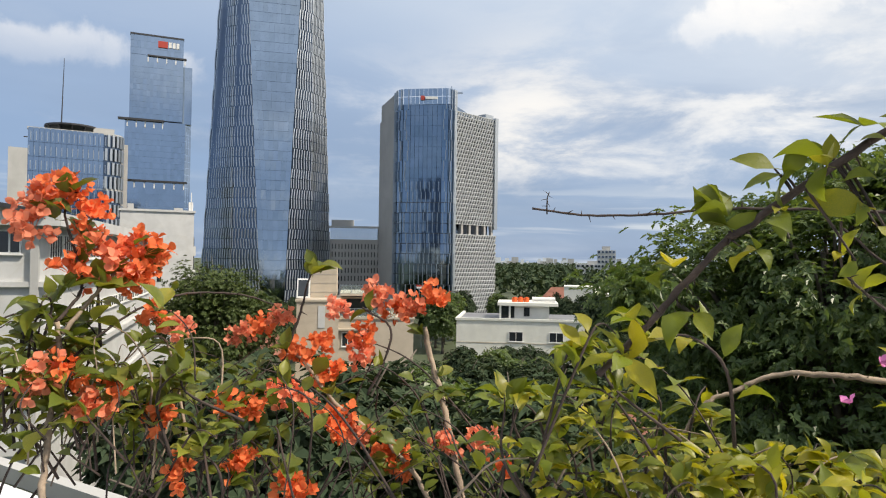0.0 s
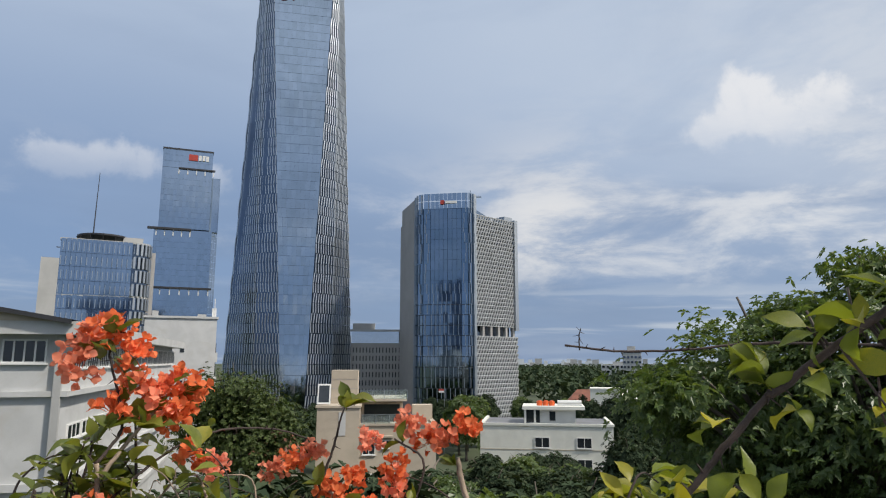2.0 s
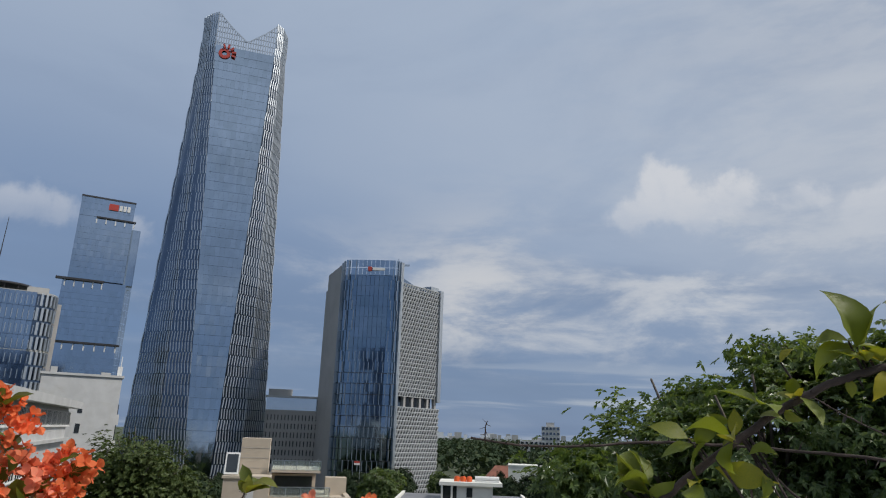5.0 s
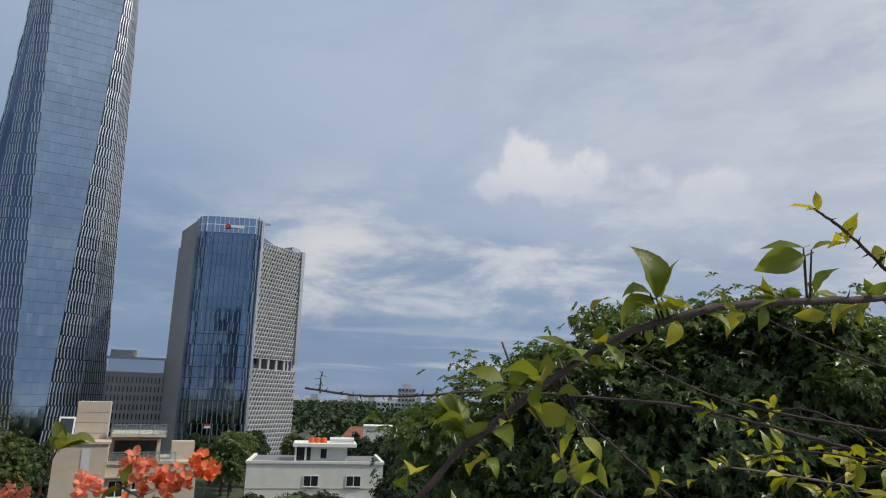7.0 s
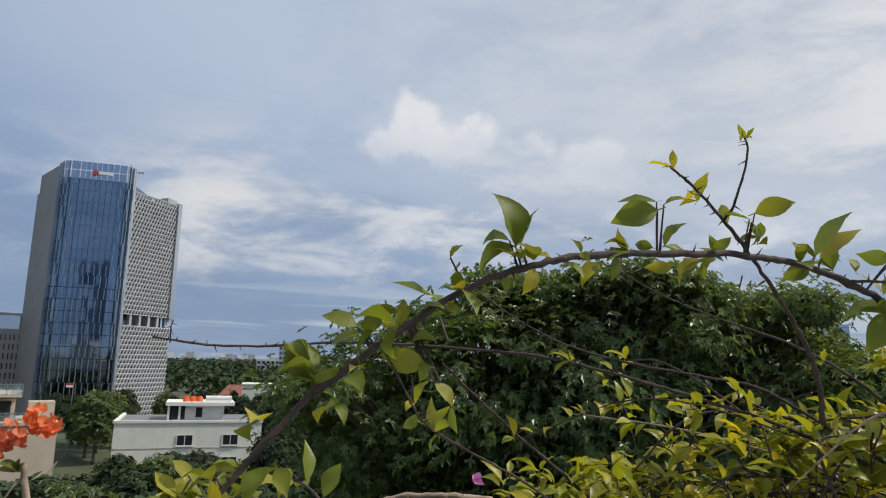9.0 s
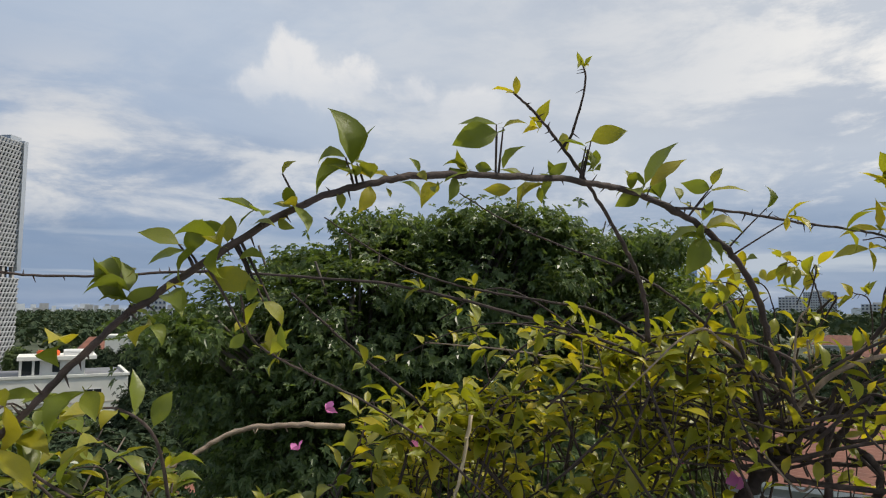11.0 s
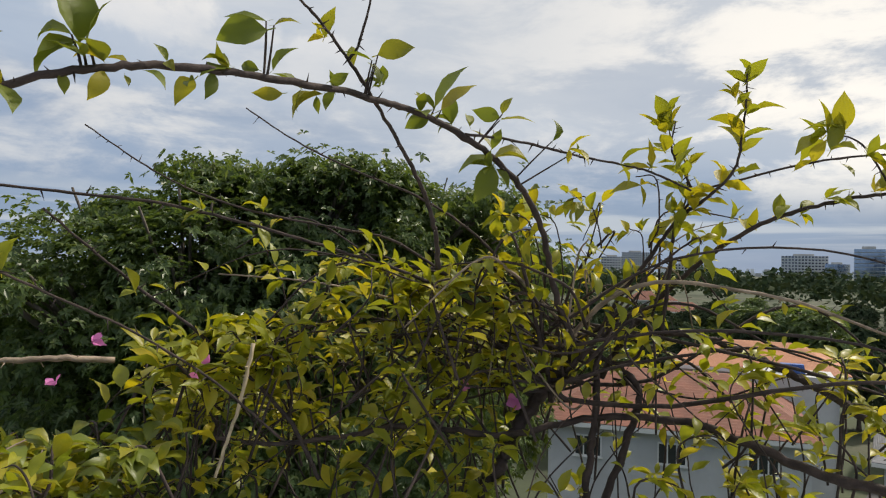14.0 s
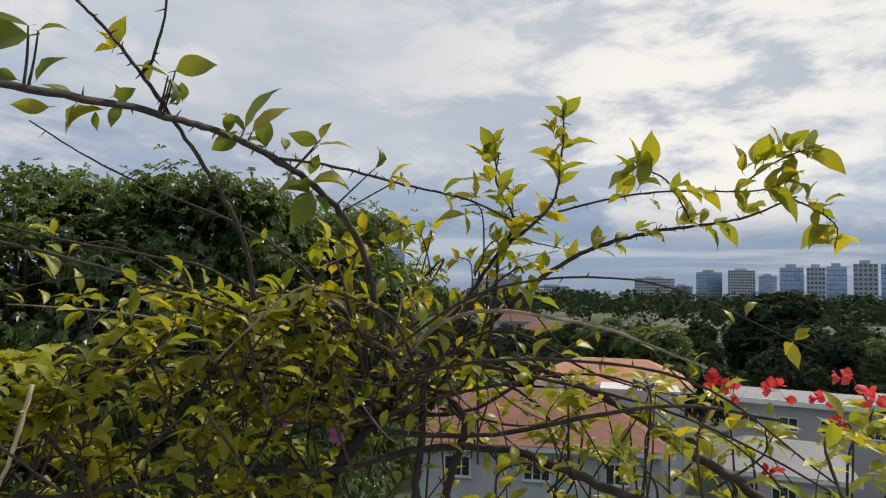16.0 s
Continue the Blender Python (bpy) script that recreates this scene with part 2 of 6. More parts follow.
M = dict(
    ground=material("earth_and_grass", (0.05, 0.065, 0.03), 0.9, vary=0.4, scale=0.05, fine=40, dirt=(0.14, 0.12, 0.09)),
    asphalt=material("asphalt", (0.06, 0.06, 0.062), 0.85, vary=0.3, scale=0.3, fine=60),
    white=material("white_render", (0.50, 0.505, 0.50), 0.8, vary=0.10, scale=0.5, fine=30, dirt=(0.42, 0.405, 0.365)),
    bright=material("cream_white_paint", (0.70, 0.70, 0.635), 0.75, vary=0.07, scale=0.5, fine=30, dirt=(0.58, 0.57, 0.50)),
    cream=material("cream_render", (0.47, 0.405, 0.32), 0.8, vary=0.1, scale=0.4, fine=30, dirt=(0.37, 0.315, 0.25)),
    parapet=material("painted_parapet", (0.66, 0.69, 0.72), 0.6, vary=0.06, scale=4, fine=40, dirt=(0.6, 0.6, 0.58)),
    concrete=material("grey_concrete", (0.40, 0.40, 0.39), 0.85, vary=0.12, scale=0.1, fine=30, dirt=(0.3, 0.3, 0.29)),
    stone=material("stone_cladding", (0.36, 0.35, 0.34), 0.6, vary=0.1, scale=0.1, fine=20),
    lattice=material("white_panel", (0.42, 0.435, 0.45), 0.45, vary=0.06, scale=0.1, fine=30),
    silver=material("silver_fin", (0.50, 0.535, 0.565), 0.32, 0.8, vary=0.08, scale=0.05, fine=30, bump=0.0),
    fin_grey=material("grey_fin", (0.36, 0.405, 0.45), 0.35, 0.8, vary=0.08, scale=0.05, fine=30, bump=0.0),
    dark_metal=material("dark_metal", (0.06, 0.06, 0.065), 0.5, 0.5, vary=0.2, scale=0.5),
    tile=material("terracotta_roof", (0.20, 0.078, 0.05), 0.8, vary=0.25, scale=0.6, fine=14, dirt=(0.2, 0.11, 0.08), bump=0.6),
    orange_tile=material("pale_orange_roof_tile", (0.42, 0.19, 0.105), 0.8, vary=0.2, scale=0.6, fine=14, dirt=(0.3, 0.16, 0.1), bump=0.6),
    blue=material("blue_plastic", (0.03, 0.09, 0.30), 0.45, vary=0.1, scale=2),
    grey_roof=material("grey_sheet_roof", (0.17, 0.175, 0.185), 0.6, vary=0.2, scale=0.3, fine=20),
    glass_blue=material("blue_curtain_glass", (0.40, 0.475, 0.56), 0.09, 1.0, vary=0.08, scale=0.03, fine=8, bump=0.0, island=0.1),
    glass_deep=material("deep_blue_curtain_glass", (0.225, 0.295, 0.37), 0.06, 1.0, vary=0.12, scale=0.05, fine=8, bump=0.0, island=0.12),
    glass_dark=material("dark_curtain_glass", (0.13, 0.165, 0.215), 0.08, 1.0, vary=0.25, scale=0.05, fine=10, bump=0.0, island=0.35),
    glass_pale=material("pale_curtain_glass", (0.42, 0.485, 0.55), 0.07, 1.0, vary=0.16, scale=0.035, fine=9, bump=0.0, island=0.12),
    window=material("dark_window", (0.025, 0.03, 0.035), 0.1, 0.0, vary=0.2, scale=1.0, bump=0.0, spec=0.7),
    frame=material("white_frame", (0.7, 0.7, 0.68), 0.5, vary=0.05, scale=2),
    red=material("red_sign", (0.42, 0.05, 0.035), 0.5, vary=0.05, scale=1),
    orange=material("orange_tank", (0.75, 0.13, 0.03), 0.5, vary=0.08, scale=1),
    bark=material("grey_brown_bark", (0.05, 0.034, 0.029), 0.85, vary=0.45, scale=30, fine=6, bump=0.5),
    bark_light=material("pale_bark", (0.30, 0.23, 0.17), 0.85, vary=0.35, scale=30, fine=6, bump=0.5),
    straw=material("straw_stalk", (0.45, 0.36, 0.23), 0.8, vary=0.25, scale=30, fine=6, bump=0.3),
    trunk=material("tree_bark", (0.12, 0.10, 0.08), 0.9, vary=0.4, scale=2.0, fine=10, bump=0.6),
    leaf=leaf_material("bougainvillea_leaf", (0.32, 0.345, 0.034), (0.72, 0.565, 0.042), 0.54, 0.52, 0.4, spec=0.5),
    # copy of leaf for the arching cane, its weaker light put into the colour
    leaf_shade_tone=leaf_material("shade_toned_bougainvillea_leaf", (0.185, 0.23, 0.029), (0.60, 0.48, 0.038), 0.46, 0.48, 0.4, spec=0.5),
    # same leaf for the orange bush, its shade put into a darker base colour
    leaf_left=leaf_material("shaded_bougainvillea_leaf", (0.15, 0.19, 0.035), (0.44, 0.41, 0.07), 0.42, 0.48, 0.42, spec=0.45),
    tree_leaf=leaf_material("tree_leaf", (0.12, 0.185, 0.062), (0.27, 0.33, 0.115), 0.40, 0.50, 0.36, 3.0, spec=0.5),
    tree_light=leaf_material("light_tree_leaf", (0.10, 0.15, 0.035), (0.21, 0.24, 0.06), 0.4, 0.25, 0.5, 2.0),
    feather_leaf=leaf_material("feathery_tree_leaf", (0.062, 0.095, 0.024), (0.17, 0.19, 0.045), 0.36, 0.25, 0.5, 2.0),
    far_leaf=leaf_material("far_tree_leaf", (0.052, 0.078, 0.045), (0.11, 0.122, 0.066), 0.35, 0.15, 0.85, 0.3, spec=0.05),
    orange_bract=leaf_material("orange_bract", (0.95, 0.25, 0.09), (1.0, 0.44, 0.33), 0.5, 0.42, 0.6, 40.0, (1, 0.9, 0.8)),
    pink_bract=leaf_material("pink_bract", (0.80, 0.26, 0.58), (0.88, 0.45, 0.68), 0.4, 0.4, 0.6, 40.0, (1, 1, 1)),
    red_bract=leaf_material("red_bract", (0.85, 0.08, 0.09), (0.95, 0.25, 0.2), 0.4, 0.4, 0.6, 40.0, (1, 0.9, 0.9)),
    clear=None,
)


def clear_glass():
    m = bpy.data.materials.new("balustrade_glass")
    m.use_nodes = True
    p = m.node_tree.nodes["Principled BSDF"]
    p.inputs["Base Color"].default_value = (0.8, 0.92, 0.92, 1)
    p.inputs["Roughness"].default_value = 0.05
    p.inputs["Transmission Weight"].default_value = 0.9
    return m


M["clear"] = clear_glass()


# ---- building blocks ----
class Mesh:
    """Collects vertices and faces, then makes one mesh."""

    def __init__(self):
        self.v, self.f, self.smooth = [], [], False

    def poly(self, pts):
        i = len(self.v)
        self.v += [tuple(p) for p in pts]
        self.f.append(tuple(range(i, i + len(pts))))

    def box(self, lo, hi, m=None):
        x0, y0, z0 = lo
        x1, y1, z1 = hi
        c = [(x0, y0, z0), (x1, y0, z0), (x1, y1, z0), (x0, y1, z0), (x0, y0, z1), (x1, y0, z1), (x1, y1, z1), (x0, y1, z1)]
        if m is not None:
            c = [tuple(m @ Vector(p)) for p in c]
        i = len(self.v)
        self.v += c
        for q in ((0, 3, 2, 1), (4, 5, 6, 7), (0, 1, 5, 4), (1, 2, 6, 5), (2, 3, 7, 6), (3, 0, 4, 7)):
            self.f.append(tuple(i + k for k in q))

    def prism(self, outline, z0, z1, outline_top=None):
        top = outline_top or outline
        n, i = len(outline), len(self.v)
        self.v += [(x, y, z0) for x, y in outline] + [(x, y, z1) for x, y in top]
        for k in range(n):
            j = (k + 1) % n
            self.f.append((i + k, i + j, i + n + j, i + n + k))
        self.f.append(tuple(range(i + n, i + 2 * n)))
        self.f.append(tuple(range(i + n - 1, i - 1, -1)))

    def tube(self, pts, radii, sides=7):
        i, n = len(self.v), len(pts)
        for k, p in enumerate(pts):
            d = (pts[min(k + 1, n - 1)] - pts[max(k - 1, 0)]).normalized()
            a = d.cross(Vector((0.31, 0.2, 0.93))).normalized()
            b = d.cross(a)
            for s in range(sides):
                w = 2 * math.pi * s / sides
                self.v.append(tuple(p + (a * math.cos(w) + b * math.sin(w)) * radii[k]))
        for k in range(n - 1):
            for s in range(sides):
                q = (s + 1) % sides
                self.f.append((i + k * sides + s, i + k * sides + q, i + (k + 1) * sides + q, i + (k + 1) * sides + s))
        self.f.append(tuple(i + s for s in range(sides - 1, -1, -1)))
        self.f.append(tuple(i + (n - 1) * sides + s for s in range(sides)))

    def data(self, name, mat):
        me = bpy.data.meshes.new(name)
        me.from_pydata(self.v, [], self.f)
        me.materials.append(mat)
        if self.smooth:
            me.polygons.foreach_set("use_smooth", [True] * len(me.polygons))
        me.update()
        return me


def part(name, mesh, mat, parent=None, label="", m=None, kind=""):
    """One mesh object, under a thing or a part."""
    ob = new(name, mesh.data(name, mat) if isinstance(mesh, Mesh) else mesh)
    if parent is not None:
        ob.parent = parent
    if m is not None:
        ob.matrix_basis = m
    return tagged(ob, label, kind=kind)


def thing(name, m, label, category, group="", kind=""):
    ob = new(name)
    ob.empty_display_size = 0.1
    ob.matrix_basis = m
    return tagged(ob, label, category, group, kind)


def boxed(name, boxes, mat, parent=None, label="", kind=""):
    """A plain block, or several alike, each an object of its own."""
    for lo, hi in boxes:
        b = Mesh()
        b.box(lo, hi)
        ob = part(name, b, mat, parent, label, kind=kind)
    return ob


def window(parent, x, y, z, w, h, panes=2, turn=0.0):
    """A window in a wall that faces -y of its own frame: frame, panes and sill. turn: degrees about z."""
    m = pose(x, y, z, 0, 0, turn)
    e = 0.09
    f = Mesh()
    ring = lambda k, yy: [(-w / 2 + k, yy, -h / 2 + k), (w / 2 - k, yy, -h / 2 + k), (w / 2 - k, yy, h / 2 - k), (-w / 2 + k, yy, h / 2 - k)]
    f.v += ring(0, -0.06) + ring(e, -0.06) + ring(0, 0.05) + ring(e, 0.05)
    for k in range(4):
        j = (k + 1) % 4
        f.f += [(k, j, 4 + j, 4 + k), (4 + k, 4 + j, 12 + j, 12 + k), (8 + j, 8 + k, 12 + k, 12 + j), (j, k, 8 + k, 8 + j)]
    fr = part("window", f, M["frame"], parent, m=m)
    for k in range(1, panes):
        c = -w / 2 + e / 2 + (w - e) * k / panes
        boxed("mullion", [((c - e / 2, -0.055, -h / 2 + e), (c + e / 2, 0.045, h / 2 - e))], M["frame"], fr)
    boxed("sill", [((-w / 2 - 0.1, -0.14, -h / 2 - 0.08), (w / 2 + 0.1, 0.02, -h / 2))], M["frame"], fr)
    for k in range(panes):
        a = -w / 2 + e + (w - e) * k / panes
        boxed("pane", [((a, -0.03, -h / 2 + e), (a + (w - e) / panes - e, -0.012, h / 2 - e))], M["window"], fr)
    return fr


def spline(pts, per=6):
    """Points along a smooth line through pts."""
    p = [Vector(q) for q in pts]
    p = [p[0] * 2 - p[1]] + p + [p[-1] * 2 - p[-2]]
    out = []
    for k in range(1, len(p) - 2):
        a, b, c, d = p[k - 1:k + 3]
        for s in range(per):
            t = s / per
            out.append(0.5 * (2 * b + (c - a) * t + (2 * a - 5 * b + 4 * c - d) * t * t + (3 * b - a - 3 * c + d) * t ** 3))
    return out + [p[-2]]


# ---- ground and own building ----
def make_ground():
    g = Mesh()
    n = 48
    rings = (0.0, 60.0, 150.0, 400.0, 1000.0, 2200.0, 4600.0)
    for a, b in zip(rings, rings[1:]):
        for k in range(n):
            w0, w1 = 2 * math.pi * k / n, 2 * math.pi * (k + 1) / n
            q = [(b * math.cos(w0), b * math.sin(w0), 0), (b * math.cos(w1), b * math.sin(w1), 0)]
            g.poly(q + ([(0, 0, 0)] if a == 0 else [(a * math.cos(w1), a * math.sin(w1), 0), (a * math.cos(w0), a * math.sin(w0), 0)]))
    tagged(part("ground", g, M["ground"]), "dark green and brown ground between houses and trees", "ground", kind="structure")
    road = Mesh()
    road.box((66, -60, 0.004), (73, 9, 0.06))
    tagged(part("road", road, M["asphalt"]), "grey asphalt yard and street among low houses", "road", kind="structure")


make_ground()

FLOOR_Z = 18.5
# the parapet's outer edge runs along this line, the balcony lies on the camera's side of it
PA, PB = Vector((-2.6, 2.56, 0)), Vector((3.2, -0.92, 0))


def make_balcony():
    d = (PB - PA).normalized()
    nrm = Vector((-d.y, d.x, 0))
    L = (PB - PA).length
    m = Matrix.Translation(PA) @ Matrix(((d.x, nrm.x, 0, 0), (d.y, nrm.y, 0, 0), (0, 0, 1, 0), (0, 0, 0, 1)))
    w = Mesh()
    h, t = 19.46, 0.5
    outline = [(-t, FLOOR_Z - 0.3), (0, FLOOR_Z - 0.3), (0, h - 0.05), (-0.012, h - 0.018), (-0.045, h), (-t + 0.045, h), (-t + 0.012, h - 0.018), (-t, h - 0.05)]
    n = len(outline)
    w.v += [(0, y, z) for y, z in outline] + [(L, y, z) for y, z in outline]
    for k in range(n):
        j = (k + 1) % n
        w.f.append((k, n + k, n + j, j))
    w.f.append(tuple(range(n)))
    w.f.append(tuple(range(2 * n - 1, n - 1, -1)))
    tagged(part("parapet", w, M["parapet"], m=m), "white painted balcony parapet with rounded top", "parapet", kind="structure")
    tagged(boxed("floor", [((0, -5.2, FLOOR_Z - 0.3), (L, -t, FLOOR_Z))], M["concrete"]), "plain concrete balcony floor", "floor", kind="structure").matrix_basis = m
    tagged(boxed("wall_south", [((0, -5.4, 0), (L, -5.2, 19.4))], M["white"]), "plain white house wall behind the balcony", "wall", kind="structure").matrix_basis = m
    tagged(boxed("wall_north", [((0, -0.3, 0), (L, 0, FLOOR_Z - 0.3))], M["white"]), "plain white house wall below the balcony", "wall", kind="structure").matrix_basis = m
    p = Mesh()
    p.box((0.2, 0.002, 18.72), (L - 0.2, 0.75, 18.80))
    p.box((0.2, 0.70, 18.80), (L - 0.2, 0.76, 19.05))
    p.box((0.2, 0.002, 18.80), (0.26, 0.70, 19.05))
    p.box((L - 0.26, 0.002, 18.80), (L - 0.2, 0.70, 19.05))
    tr = part("planter", p, M["concrete"], m=m)
    tagged(tr, "long concrete planter ledge outside the parapet", "planter", kind="structure")
    e = Mesh()
    e.box((0.26, 0.004, 18.80), (L - 0.26, 0.698, 18.98))
    tagged(part("soil", e, M["ground"], m=m), "dark planter soil under the bushes", "soil", kind="structure")


make_balcony()


# ---- towers ----
def frame_at(x, y, az):
    """A local frame at (x, y) whose x runs to the right and y away from a viewer that looks along az."""
    return pose(x, y, 0, 0, 0, -az)


def lerp2(a, b, t):
    return (a[0] + (b[0] - a[0]) * t, a[1] + (b[1] - a[1]) * t)


def panes(mesh, a, b, z0, z1, cols, rows, out, rnd, tilt=0.004, gap=0.06):
    """Glass panes between plan points a and b, each leaning a little by chance. out: unit normal in plan."""
    for r in range(rows):
        for c in range(cols):
            za, zb = z0 + (z1 - z0) * r / rows + gap, z0 + (z1 - z0) * (r + 1) / rows - gap
            p, q = lerp2(a, b, (c + 0.03) / cols), lerp2(a, b, (c + 0.97) / cols)
            k = [rnd.uniform(-tilt, tilt) * 4 for _ in range(3)]
            mesh.poly([(p[0] + out[0] * k[0], p[1] + out[1] * k[0], za), (q[0] + out[0] * k[1], q[1] + out[1] * k[1], za),
                       (q[0] + out[0] * (k[1] + k[2]), q[1] + out[1] * (k[1] + k[2]), zb), (p[0] + out[0] * (k[0] + k[2]), p[1] + out[1] * (k[0] + k[2]), zb)])


def make_skyscraper():
    az = -14.5
    m = frame_at(math.sin(radians(az)) * 272, math.cos(radians(az)) * 272, az)
    root = thing("skyscraper", m, "tapering glass skyscraper with silver fins and notched crown", "skyscraper")
    base = [(-3.2, -20), (5.0, -20), (15.0, -12.6), (23.8, -2), (4, 22), (-4, 22), (-26.0, -3), (-14.0, -14.2)]
    top = [(-12.2, -15), (11.0, -15), (13.6, -12.6), (16.2, -6), (10, 15), (-10, 15), (-18.0, -8), (-15.3, -12.2)]
    H, crown = 169.0, 184.5
    at = lambda k, z: lerp2(base[k], top[k], min(z, H) / H)
    core = Mesh()
    core.prism(base, 0, H, top)
    part("core", core, M["glass_dark"], root)
    rnd = random.Random(3)
    floors = 46
    # smooth glass face towards the viewer
    g = Mesh()
    for r in range(floors):
        z0, z1 = H * r / floors, H * (r + 1) / floors
        a0, b0, a1, b1 = at(0, z0), at(1, z0), at(0, z1), at(1, z1)
        cols = max(4, int((b0[0] - a0[0]) / 1.6))
        for c in range(cols):
            t0, t1 = (c + 0.006) / cols, (c + 0.994) / cols
            k = rnd.uniform(-0.02, 0.02)
            k2 = k + rnd.uniform(-0.012, 0.012)
            p0, p1, p2, p3 = lerp2(a0, b0, t0), lerp2(a0, b0, t1), lerp2(a1, b1, t1), lerp2(a1, b1, t0)
            g.poly([(p0[0], p0[1] - 0.25 + k, z0 + 0.06), (p1[0], p1[1] - 0.25 - k, z0 + 0.06), (p2[0], p2[1] - 0.25 - k2, z1), (p3[0], p3[1] - 0.25 + k2, z1)])
    part("glass_face", g, M["glass_pale"], root, "smooth pale reflective glass face", kind="stuff")
    bands = Mesh()
    for r in range(1, floors):
        z = H * r / floors
        a, b = at(0, z), at(1, z)
        bands.box((a[0], a[1] - 0.29, z - 0.02), (b[0], a[1] - 0.05, z + 0.06))
    part("banding", bands, M["glass_dark"], root, kind="stuff")
    # fluted sides: short upright fins, shifted from floor to floor
    for k0, k1 in ((7, 0), (1, 2), (2, 3), (6, 7)):
        f = Mesh()
        levels = floors + 3
        for r in range(levels):
            z0, z1 = crown * r / levels, crown * (r + 1) / levels
            a0, b0, a1, b1 = at(k0, z0), at(k1, z0), at(k0, z1), at(k1, z1)
            length = math.hypot(b0[0] - a0[0], b0[1] - a0[1])
            n = max(3, int(round(length / 1.3)))
            dx, dy = (b0[0] - a0[0]) / length, (b0[1] - a0[1]) / length
            ox, oy = dy, -dx
            shift = 0.45 * ((r // 2) % 2) + rnd.uniform(-0.05, 0.05)
            for c in range(n + 1):
                lean = 0.10 if r % 2 else -0.10
                t0, t1 = (c + 0.2 + shift - lean) / (n + 0.6), (c + 0.2 + shift + lean) / (n + 0.6)
                p, q = lerp2(a0, b0, min(max(t0, 0), 1)), lerp2(a1, b1, min(max(t1, 0), 1))
                w, d = 0.16, 0.36
                da, db = (d * 0.72, d) if k0 in (1, 2) else (d, d * 0.72)
                quad = lambda s, z: [(s[0] - dx * w, s[1] - dy * w, z), (s[0] - dx * w + ox * da, s[1] - dy * w + oy * da, z), (s[0] + dx * w + ox * db, s[1] + dy * w + oy * db, z), (s[0] + dx * w, s[1] + dy * w, z)]
                A, B = quad(p, z0), quad(q, z1 - 0.22)
                for i in range(3):
                    f.poly([A[i], A[i + 1], B[i + 1], B[i]])
        part("fin_cladding", f, M["silver"], root, "rows of silver upright fins over dark glass", kind="stuff")
    # crown: open lattice that dips in a notch between two horns
    c = Mesh()
    a, b = top[0], top[1]
    span = b[0] - a[0]
    depth = lambda u: crown - 1 - 10.5 * max(0.0, 1 - abs(u - 0.52) / 0.48) ** 0.85
    for i in range(25):
        u = i / 24
        x = a[0] + span * u
        c.box((x - 0.22, a[1] - 0.2, H - 1), (x + 0.22, a[1] + 0.5, depth(u)))
    for zr in range(6):
        z = H + 1.5 + zr * 2.4
        lo = [u / 60 for u in range(61) if depth(u / 60) > z]
        for s0, s1 in ((min(lo), max([u for u in lo if u < 0.52] or [0])), (min([u for u in lo if u >= 0.52] or [1]), max(lo))):
            if s1 > s0:
                c.box((a[0] + span * s0, a[1] - 0.1, z - 0.15), (a[0] + span * s1, a[1] + 0.2, z + 0.15))
    for i in range(28):
        u0, u1 = i / 28, (i + 1) / 28
        c.poly([(a[0] + span * u0, a[1] - 0.3, depth(u0) - 0.7), (a[0] + span * u1, a[1] - 0.3, depth(u1) - 0.7), (a[0] + span * u1, a[1] - 0.3, depth(u1)), (a[0] + span * u0, a[1] - 0.3, depth(u0))])
    part("crown", c, M["silver"], root, "silver lattice crown with a notch")
    back = Mesh()
    for k in range(1, 8):
        p, q = top[k], top[(k + 1) % 8]
        zt = crown
        back.poly([(p[0], p[1], H - 0.5), (q[0], q[1], H - 0.5), (q[0], q[1], zt if k != 4 else zt - 6), (p[0], p[1], zt if k != 4 else zt - 6)])
    part("crown_screen", back, M["glass_pale"], root)
    # emblem: a red ring with a flame on the upper face
    e = Mesh()
    cx, cz, y = -8.4, 165.5, -15.9
    for i in range(20):
        w0, w1 = 2 * math.pi * i / 20, 2 * math.pi * (i + 1) / 20
        ring = lambda w, r, yy: (cx + r * math.cos(w), yy, cz + r * math.sin(w))
        e.poly([ring(w0, 1.0, y), ring(w1, 1.0, y), ring(w1, 2.3, y), ring(w0, 2.3, y)])
        e.poly([ring(w0, 2.3, y), ring(w1, 2.3, y), ring(w1, 2.3, y + 0.6), ring(w0, 2.3, y + 0.6)])
    for i in range(5):
        w = radians(-20 + 32 * i)
        e.box((-0.35, -0.5, 2.2), (0.35, 0.1, 3.9), pose(cx + 0.6, y, cz + 0.2, 0, math.degrees(math.pi / 2 - w), 0))
    part("emblem", e, M["red"], root, "red ring emblem")


make_skyscraper()


def arc(cx, cy, r, w0, w1, n):
    return [(cx + r * math.cos(radians(w0 + (w1 - w0) * k / n)), cy + r * math.sin(radians(w0 + (w1 - w0) * k / n))) for k in range(n + 1)]


